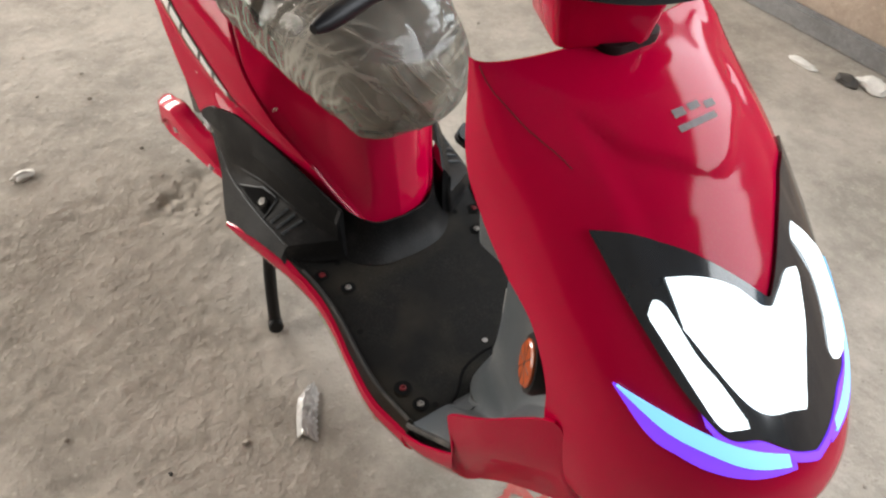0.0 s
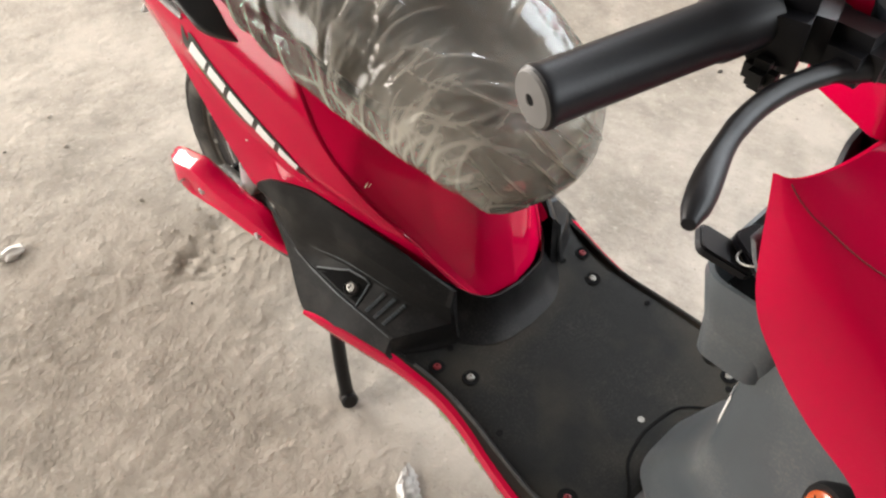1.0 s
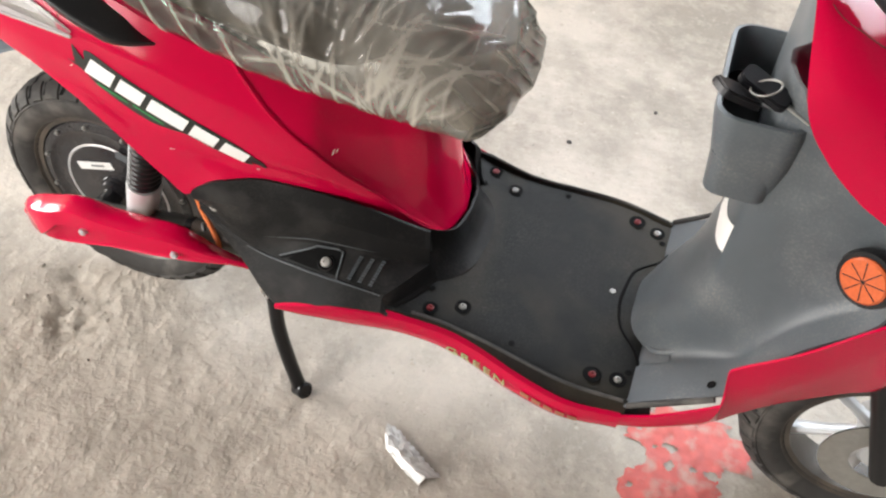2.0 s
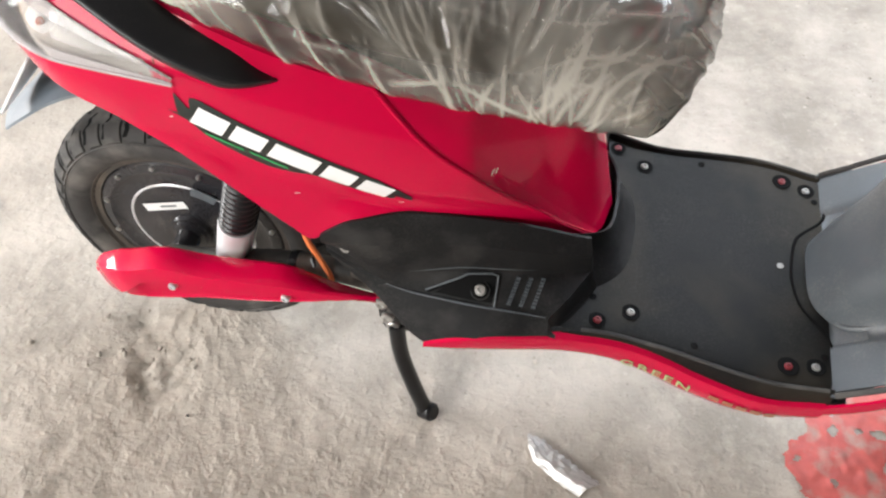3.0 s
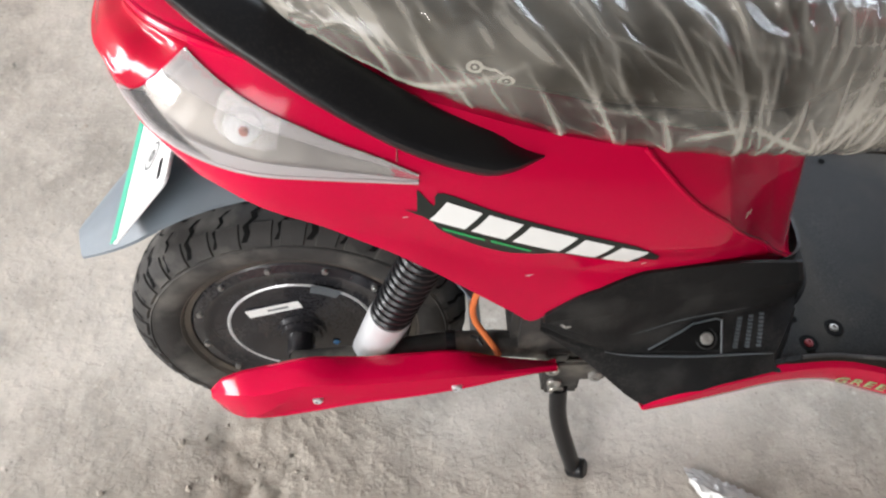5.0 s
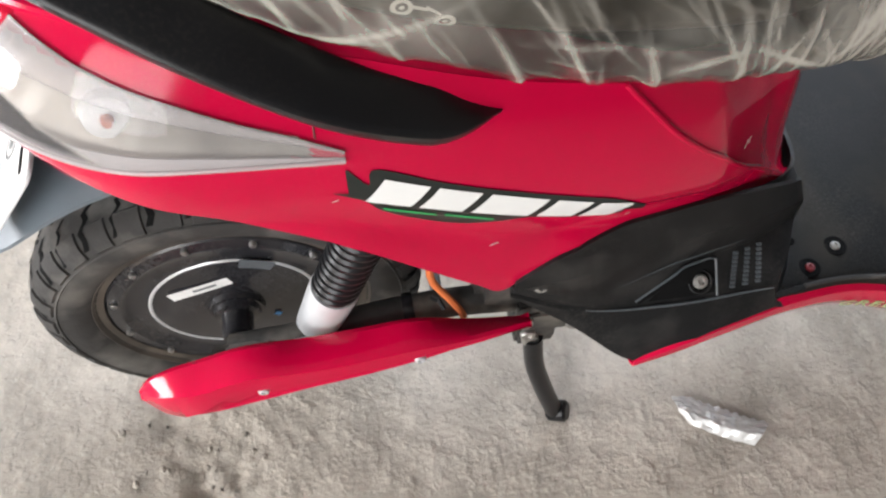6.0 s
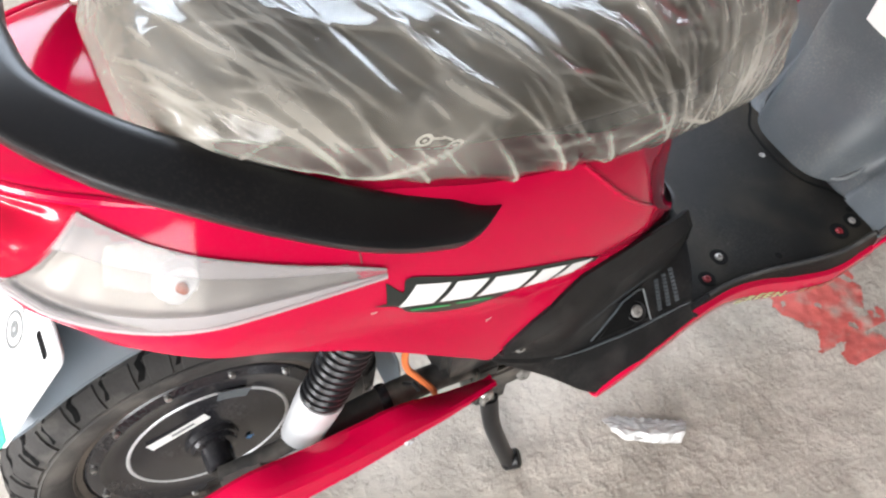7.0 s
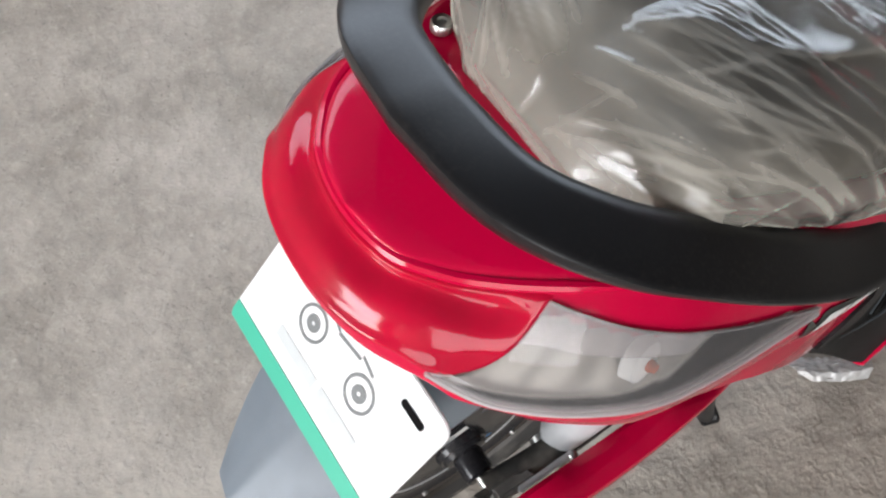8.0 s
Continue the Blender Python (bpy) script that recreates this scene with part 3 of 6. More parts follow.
for sd in (-1, 1):
    part("cowl_seam", tube([body_at(s_of_x(seam_x(k / 19) - 0.001), z_low(seam_x(k / 19)) + (z_top(seam_x(k / 19)) - z_low(seam_x(k / 19))) * k / 19, sd, -0.0012) for k in range(20)], 0.0006, 6), RED_INNER, scooter, "thin dark panel gap")
    part("panel_lip", tube([body_at(s_of_x(seam_x(k / 29) - 0.004), z_low(seam_x(k / 29)) + (z_top(seam_x(k / 29)) - z_low(seam_x(k / 29))) * k / 29, sd, -0.0006) for k in range(30)], 0.0026, 8), RED, scooter, "rounded glossy panel edge")
# deck over the body, under the seat and behind the grab rail
rows = []
for s in np.linspace(s_of_x(0.66), 0.9999, 60):
    x = float(np.interp(s, np.linspace(0, 1, 301), ring[:, 0]))
    a, b = body_at(s, z_top(x), -1), body_at(s, z_top(x), 1)
    rows.append([a.lerp(b, k / 30) + Vector((0, 0, (0.005 + 0.006 * math.exp(-((x - 0.02) / 0.06) ** 2)) * (1 - (k / 15 - 1) ** 2) + 0.0042 * min(1.0, min(k, 30 - k) / 1.2) - 0.0006)) for k in range(31)])
part("tail_deck", grid_bm(rows), RED, scooter)


# lamps of the tail: red middle, clear indicators at the sides
def ring_x(s):
    return float(np.interp(s, np.linspace(0, 1, 301), ring[:, 0]))


for sd in (-1, 1):
    rows = []
    for i in range(50):
        row = []
        for k in range(16):
            f = k / 15
            last = S_SEAM_LOW + (S_SEAM_TOP - S_SEAM_LOW) * f
            s = S_TIP + (last - S_TIP) * i / 49
            x = ring_x(s)
            ends = min(1.0, i / 10, (49 - i) / 3)
            deep = 0.022 * ends * min(f / 0.78, (1 - f) / 0.22) + 0.0012 * ends * math.sin(i * 0.9) * math.sin(f * 3.1)
            row.append(body_at(s, lens_low(x) + (lens_top(x) - lens_low(x)) * f, sd, -deep - 0.0005))
        rows.append(row)
    lamp = part("indicator_lamp", shell(rows, 0.002, lambda p: (0, -math.copysign(1, p[1]), 0)), LAMPIN, scooter, "faceted silver reflector behind a clear lens")
    skin("lens", S_TIP, None, lambda x: lens_low(x) - 0.001, lambda x: lens_top(x) + 0.001, CLEAR, lamp, ns=46, nz=14, out=0.0045, thick=0.002, sides=(sd,), label="clear glossy indicator lens")
    skin("lower_frosted_band", S_TIP, None, lens_low, lambda x: lens_low(x) + 0.22 * (lens_top(x) - lens_low(x)), FROST, lamp, ns=46, nz=5, out=0.0022, thick=0.001, sides=(sd,), label="frosted white lens band", span=(0.0, 0.22))
    skin("upper_frosted_band", S_TIP, None, lambda x: lens_top(x) - 0.26 * (lens_top(x) - lens_low(x)), lens_top, FROST_THIN, lamp, ns=46, nz=5, out=0.0022, thick=0.001, sides=(sd,), label="lightly frosted lens band", span=(0.74, 1.0))
    rim = [body_at(s, lens_low(ring_x(s)), sd, 0.003) for s in np.linspace(S_TIP, S_SEAM_LOW, 30)]
    part("lens_edge", tube(rim, 0.0016, 8), FROST, lamp, "frosted white lens edge")
    rim = [body_at(s, lens_top(ring_x(s)), sd, 0.003) for s in np.linspace(S_TIP, S_SEAM_TOP, 30)]
    part("lens_edge", tube(rim, 0.0012, 8), FROST_THIN, lamp, "frosted white lens edge")
    bulb = body_at(s_of_x(0.045), 0.742, sd, -0.008)
    part("bulb_holder", lathe([(0.017, -0.008), (0.015, 0.001), (0.008, 0.003), (0.0, 0.003)], bulb, (0.2, sd, 0.3), 18), WHITE, lamp, "white bulb holder")
    part("bulb", lathe([(0.001, 0.0095), (0.003, 0.009), (0.0045, 0.005), (0.0045, -0.002)], bulb, (0.2, sd, 0.3), 14), AMBER, lamp, "small amber bulb")
rows = []
for sd, span in ((-1, np.linspace(0, 1, 40)), (1, np.linspace(1, 0, 40)[1:])):
    for g in span:
        row = []
        for k in range(30):
            f = k / 29
            first = S_SEAM_LOW + (S_SEAM_TOP - S_SEAM_LOW) * f
            s = first + (1 - first) * g
            x = float(np.interp(s, np.linspace(0, 1, 301), ring[:, 0]))
            ridge = 0.0040 * math.exp(-((f - 0.22) / 0.10) ** 2) + 0.003 * math.sin(f * math.pi) - 0.008 * math.exp(-((f - 0.86) / 0.09) ** 2)
            ridge *= min(1.0, g * 5 + 0.15)
            row.append(body_at(s, lens_low(x) + (lens_top(x) + 0.001 - lens_low(x)) * f, sd, 0.0015 + ridge))
        rows.append(row)
tail_lamp = part("tail_lamp", shell(rows, 0.004, lambda p: (1, 0, 0)), LENSR, scooter, "glossy red tail lamp lens", angle=70)


lip, lip_far = ([body_at(s, z_top(ring_x(s)), side, -0.001) for s in np.linspace(s_of_x(0.06), 1, 50)] for side in (-1, 1))
part("deck_lip", tube(lip + lip_far[::-1][1:], [0.001 + 0.0032 * min(1, i / 12, (98 - i) / 12) for i in range(99)], 8), RED, scooter)
part("panel_seam", tube([body_at(s_of_x(0.177), z, -1, 0.0002) for z in (0.722, 0.735, 0.750)], 0.0009, 6), RED_INNER, scooter)


# decals on the side panels
def decal(name, uv, x0, z0, x1, z1, height, material, parent, out=0.0012, sd=-1):
    """A flat shape in decal coordinates (0..1 along, 0..1 up) laid on the skin."""
    bm = bmesh.new()
    vs = []
    for u, v in uv:
        x = x0 + (x1 - x0) * u
        z = z0 + (z1 - z0) * u + v * height
        vs.append(bm.verts.new(body_at(s_of_x(x), z, sd, out)))
    bm.faces.new(vs)
    return part(name, bm, material, parent, smooth=False)


for sd in (-1, 1):
    back = []
    for u, v in [(-0.10, 0.12), (-0.03, 0.30), (-0.05, 0.95), (0.02, 0.62), (0.05, 1.12), (0.30, 1.06), (0.6, 1.06), (0.9, 1.08), (1.0, 1.0), (1.12, 0.62), (1.0, 0.55), (1.02, 0.1),
                 (0.8, -0.08), (0.62, -0.10), (0.5, -0.42), (0.36, -0.72), (0.2, -0.72), (0.06, -0.42), (0.0, 0.0)]:
        back.append((u, v))
    bd = bmesh.new()
    fine = spline(back + [back[0]], 90)[:-1]
    # each edge point runs down to a middle line, so that the sheet follows the skin
    loops = []
    for g in np.linspace(0, 1, 9):
        loops.append([bd.verts.new(body_at(s_of_x(0.204 + 0.207 * u), 0.658 - 0.098 * u + (v + ((0.35 if u > 0.55 else 0.15) - v) * g) * 0.034, sd, 0.0013)) for u, v in fine])
    for a, b in zip(loops, loops[1:]):
        for i in range(len(a)):
            j = (i + 1) % len(a)
            bd.faces.new((a[i], a[j], b[j], b[i]))
    bmesh.ops.remove_doubles(bd, verts=bd.verts, dist=0.00005)
    badge = part("badge", bd, DECALK, scooter, "black sticker with white slanted blocks and green bars", smooth=False)
    for k, (u0, u1) in enumerate(((0.0, 0.155), (0.185, 0.34), (0.375, 0.60), (0.635, 0.785), (0.82, 0.97))):
        lb = bmesh.new()
        block = []
        for u in np.linspace(u0, u1, 7):
            block.append([body_at(s_of_x(0.204 + 0.207 * (u + 0.075 * v)), 0.659 - 0.098 * (u + 0.075 * v) + v * 0.030, sd, 0.0022) for v in np.linspace(0, 1, 7)])
        grid_bm(block, bm=lb)
        part("sticker_shape", lb, WHITE, badge, smooth=False)
    for k in range(2):
        decal("sticker_bar", [(0.06 + 0.22 * k, -0.32), (0.25 + 0.22 * k, -0.36), (0.25 + 0.22 * k, -0.24), (0.06 + 0.22 * k, -0.19)], 0.204, 0.658, 0.411, 0.560, 0.034, DECALG, badge, 0.002, sd)

for x, z, dx, dz in ((0.535, 0.598, 0.006, 0.008), (0.543, 0.600, 0.004, 0.006), (0.42, 0.555, 0.006, 0.001), (0.30, 0.56, 0.007, 0.001), (0.18, 0.66, 0.005, 0.002)):
    sb = bmesh.new()
    sb.faces.new([sb.verts.new(body_at(s_of_x(a), b, -1, 0.0008)) for a, b in ((x, z), (x + dx, z + dz), (x + dx + 0.0009, z + dz - 0.0006), (x + 0.0009, z - 0.0006))])
    part("scratch", sb, WHITE, scooter, "short pale paint scratch", smooth=False)

# grab rail round the back of the seat
rail = spline([(0.302, -0.160, 0.712), (0.262, -0.168, 0.724), (0.20, -0.168, 0.752), (0.135, -0.155, 0.790), (0.080, -0.135, 0.822), (0.030, -0.108, 0.848),
               (-0.008, -0.064, 0.866), (-0.018, 0.0, 0.871)], 44)
rail = [tuple(p) for p in rail] + [(x, -y, z) for x, y, z in rail[::-1][1:]]
rows = []
for i, p in enumerate(rail):
    p = Vector(p)
    d = (Vector(rail[min(i + 1, len(rail) - 1)]) - Vector(rail[max(i - 1, 0)])).normalized()
    across = Vector((0.25, 0, 0.0)) + Vector((0, -p.y, 0)) - Vector((p.x - 0.15, 0, 0))
    across = (across - d * across.dot(d)).normalized()
    upv = d.cross(across).normalized()
    if upv.z < 0:
        upv = -upv
    e = min(1.0, 0.25 + min(i, len(rail) - 1 - i) / 9)
    w, h = 0.024 * e, 0.011 * e
    tilt = upv * 0.35
    rows.append([p + across * (w * math.copysign(abs(math.cos(a)) ** 0.45, math.cos(a))) + (upv) * (h * math.copysign(abs(math.sin(a)) ** 0.5, math.sin(a)))
                 + tilt * (-0.012 * math.cos(a)) for a in (k * math.tau / 18 for k in range(18))])
part("grab_rail", capped(rows), RAILB, scooter, "satin black metal grab rail")
for x, y, z in ((0.060, 0.098, 0.806), (0.060, -0.098, 0.806), (0.27, -0.150, 0.735), (0.27, 0.150, 0.735)):
    screw((x, y, z), (0, 0, 1), scooter, 0.008, name="rail_bolt")

# ---- scooter: seat ----
s_w = knots([(0.06, 0.05), (0.075, 0.078), (0.12, 0.108), (0.2, 0.134), (0.3, 0.142), (0.42, 0.134), (0.52, 0.120), (0.585, 0.105), (0.64, 0.090), (0.675, 0.079), (0.690, 0.066)])
s_top = knots([(0.06, 0.815), (0.08, 0.845), (0.13, 0.862), (0.2, 0.858), (0.28, 0.840), (0.36, 0.828), (0.46, 0.820), (0.55, 0.803), (0.62, 0.782), (0.675, 0.762), (0.690, 0.750)])
s_bot = knots([(0.06, 0.795), (0.1, 0.792), (0.2, 0.768), (0.3, 0.736), (0.4, 0.706), (0.5, 0.682), (0.6, 0.660), (0.675, 0.648), (0.690, 0.655)])
f_w = knots([(0.050, 0.058), (0.07, 0.094), (0.12, 0.126), (0.2, 0.150), (0.3, 0.162), (0.42, 0.157), (0.52, 0.142), (0.59, 0.124), (0.64, 0.110), (0.69, 0.088), (0.722, 0.045)])
f_top = knots([(0.050, 0.822), (0.07, 0.852), (0.12, 0.871), (0.2, 0.868), (0.28, 0.850), (0.36, 0.837), (0.46, 0.829), (0.55, 0.813), (0.62, 0.793), (0.67, 0.772), (0.722, 0.715)])
f_bot = knots([(0.050, 0.798), (0.1, 0.790), (0.2, 0.752), (0.3, 0.710), (0.4, 0.674), (0.5, 0.648), (0.58, 0.628), (0.64, 0.616), (0.69, 0.616), (0.722, 0.645)])


def seat_ring(x, fw=s_w, ft=s_top, fb=s_bot, n=36):
    w, t, b = fw(x), ft(x), fb(x)
    c, h = (t + b) / 2, (t - b) / 2
    return [Vector((x, w * math.copysign(abs(math.cos(a)) ** 0.75, math.cos(a)) * (1.0 - 0.10 * max(0, math.sin(a))), c + h * math.copysign(abs(math.sin(a)) ** 0.7, math.sin(a))))
            for a in (k * math.tau / n for k in range(n))]


seat = part("seat", capped([seat_ring(x) for x in np.linspace(0.06, 0.690, 48)]), SEATM, scooter, "black vinyl seat")


def on_seat(x, z):
    """The seat's right side at a height."""
    pts = [p for p in seat_ring(x, n=160) if p.y < 0]
    best = min(pts, key=lambda p: abs(p.z - z))
    return Vector((x, best.y - 0.0028, z))


for cx, cz in ((0.2425, 0.795), (0.2690, 0.779)):
    bm = bmesh.new()
    rr = [[bm.verts.new(on_seat(cx + q * math.cos(a), cz + q * math.sin(a))) for a in (k * math.tau / 20 for k in range(20))] for q in (0.0072, 0.0040)]
    for k in range(20):
        bm.faces.new((rr[0][k], rr[0][(k + 1) % 20], rr[1][(k + 1) % 20], rr[1][k]))
    bm.faces.new([bm.verts.new(on_seat(cx + 0.0018 * math.cos(a), cz + 0.0018 * math.sin(a))) for a in (k * math.tau / 10 for k in range(10))])
    part("printed_ring", bm, WHITE, seat, smooth=False)
for u0, w0, u1, w1 in ((0.2496, 0.7935, 0.2585, 0.7905), (0.2575, 0.7925, 0.2665, 0.7850), (0.2370, 0.7800, 0.2520, 0.7740), (0.2550, 0.7728, 0.2700, 0.7668)):
    bm = bmesh.new()
    bm.faces.new([bm.verts.new(on_seat(u, w)) for u, w in ((u0, w0), (u1, w1), (u1, w1 + 0.0028), (u0, w0 + 0.0028))])
    part("printed_bar", bm, WHITE, seat, smooth=False)


def creases(count, seed, g0, g1, x0, x1, size=1.0):
    """Folds of the sheet, few broad and many fine: centre, slope, length, width and height of each."""
    rnd = random.Random(seed)
    out = []
    for k in range(count):
        cx, cg = rnd.uniform(x0, x1), rnd.uniform(g0, g1)
        lean = 0.62 if cx < 0.38 else 0.62 - (cx - 0.38) * 4.6
        lean += rnd.gauss(0, 0.24)
        d = Vector((lean, 1.0)).normalized()
        if rnd.random() < 0.16:
            d = Vector((1.0, rnd.uniform(-0.5, 0.5))).normalized()
        big = rnd.random() ** 1.8
        out.append((cx, cg, d.x, d.y, 0.014 + 0.085 * rnd.random() * (0.4 + 0.6 * big), (0.0008 + 0.0052 * big) * size, (0.0014 + 0.0085 * big) * size, rnd.uniform(-4.5, 4.5), rnd.choice((-1, 1))))
    return out


def fold_height(X, G, folds):
    """Height of the folds at places along and round the seat, and their whitening with painted glints."""
    h, white = np.zeros_like(X), np.zeros_like(X)
    for cx, cg, dx, dg, half, wide, tall, bow, way in folds:
        along = (X - cx) * dx + (G - cg) * dg
        off = ((X - cx) * dg - (G - cg) * dx + bow * along * along) * way
        taper = np.clip(1 - (along / half) ** 2, 0, 1)
        prof = np.where(off > 0, np.exp(-np.maximum(off, 0) / (wide * 4.5)), np.exp(np.minimum(off, 0) / wide)) * taper
        h += tall * prof
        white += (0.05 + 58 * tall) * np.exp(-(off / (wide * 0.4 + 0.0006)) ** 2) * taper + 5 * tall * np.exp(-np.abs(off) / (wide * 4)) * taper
    return h, white


def seat_wrap():
    """Loose crumpled polythene bag pulled over the seat."""
    n, stations = 330, np.linspace(0.050, 0.716, 330)
    base = np.array([[tuple(p) for p in seat_ring(x, f_w, f_top, f_bot, n)] for x in stations])
    X, Y, Z = base[..., 0], base[..., 1], base[..., 2]
    mid = np.array([(f_top(x) + f_bot(x)) / 2 for x in stations])[:, None]
    half = np.array([(f_top(x) - f_bot(x)) / 2 for x in stations])[:, None]
    G = np.abs(Y) * 0.8 - (Z - mid)
    low = np.clip((mid - Z) / half * 0.7 + 0.3, 0, 1)
    h, white = np.zeros_like(X), np.zeros_like(X)
    for sd, seed in ((-1, 11), (1, 12)):
        hh, ww = fold_height(X, G, creases(120, seed, 0.0, 0.17, 0.07, 0.71, 0.85) + creases(85, seed + 20, -0.03, 0.15, 0.44, 0.71, 0.9) + creases(55, seed + 40, -0.05, 0.12, 0.055, 0.16, 0.75) + creases(45, seed + 5, -0.06, 0.05, 0.07, 0.71, 0.8) + creases(10, seed + 60, 0.0, 0.12, 0.12, 0.62, 1.7))
        on = (Y * sd > 0) | ((np.abs(Y) < 0.004) & (sd < 0))
        fade = np.clip(np.abs(Y) / 0.03, 0, 1)
        h, white = np.where(on, hh * fade, h), np.where(on, ww * fade, white)
    soft = np.array([[noise.noise((x * 14, g * 14, 2.0 if y < 0 else 5.0)) for x, g, y in zip(a, b, c)] for a, b, c in zip(X, G, Y)])
    off = np.minimum(h, 0.010) * (0.85 - 0.45 * np.clip((low - 0.55) / 0.35, 0, 1)) + 0.0034 * soft + 0.003 * low
    D = np.stack([np.zeros_like(X), Y, Z - mid], -1)
    D /= np.maximum(np.linalg.norm(D, axis=-1), 1e-6)[..., None]
    P = base + D * off[..., None]
    # whitening includes painted crease glints and a highlight on the rear roll
    milk_and_sheen = np.clip(white, 0, 0.62) * (0.36 + 0.64 * np.clip(low * 1.4, 0, 1)) + 0.16 * np.clip((low - 0.70) / 0.22, 0, 1) + 0.06 * np.clip((X - 0.50) / 0.10, 0, 1) + 0.22 * np.clip((0.14 - X) / 0.06, 0, 1)
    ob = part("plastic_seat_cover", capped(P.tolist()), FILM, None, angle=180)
    ob.data.attributes.new("milk_and_sheen", "FLOAT", "POINT").data.foreach_set("value", milk_and_sheen.ravel().astype(np.float32))
    flap = []
    A, F = np.meshgrid(np.linspace(-1.7, 1.7, 130), np.linspace(0, 1, 40), indexing="ij")
    fh, fw = fold_height(A * 0.11, F * 0.15, [(random.Random(k).uniform(-0.18, 0.18), random.Random(k + 50).uniform(0, 0.14), 0.55, 0.83, 0.03 + 0.002 * (k % 20), 0.0015, 0.0035, 1.0, 1) for k in range(34)])
    for i in range(A.shape[0]):
        col = []
        for k in range(A.shape[1]):
            a, f = A[i, k], F[i, k]
            rad = 0.104 + 0.016 * math.sin(f * 2.6) - 0.030 * f ** 3 + fh[i, k] + 0.006 * noise.noise((a * 2.5, f * 1.2, 3))
            drop = 0.135 + 0.020 * noise.noise((a * 3.0, 2, 5))
            col.append((0.598 + rad * 1.16 * math.cos(a), rad * 1.02 * math.sin(a), 0.750 - drop * f + 0.035 * (1 - math.cos(a)) * f))
        flap.append(col)
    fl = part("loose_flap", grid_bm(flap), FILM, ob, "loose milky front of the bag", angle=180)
    fl.data.attributes.new("milk_and_sheen", "FLOAT", "POINT").data.foreach_set("value", (0.05 + 0.40 * F ** 3 + np.clip(fw, 0, 0.3)).ravel().astype(np.float32))
    return tagged(ob, "crumpled clear polythene bag wrapped over the scooter's seat", "plastic cover")


seat_wrap()

# ---- scooter: black lower side covers, belly and footboard ----
edge_y = knots([(0.43, 0.222), (0.50, 0.216), (0.56, 0.205), (0.63, 0.190), (0.70, 0.181), (0.75, 0.183), (0.80, 0.190), (0.88, 0.198), (0.96, 0.190), (1.02, 0.188)])
mat_z = knots([(0.58, 0.382), (0.66, 0.366), (0.71, 0.359), (0.79, 0.351), (0.90, 0.339), (0.94, 0.334), (1.0, 0.328)])
belly_top = knots([(0.43, 0.344), (0.451, 0.352), (0.535, 0.374), (0.60, 0.373), (0.65, 0.366), (0.72, 0.352), (0.81, 0.326), (0.896, 0.311), (0.96, 0.311)])
belly_low = knots([(0.43, 0.336), (0.46, 0.326), (0.53, 0.318), (0.633, 0.311), (0.70, 0.294), (0.786, 0.262), (0.868, 0.249), (0.96, 0.254)])
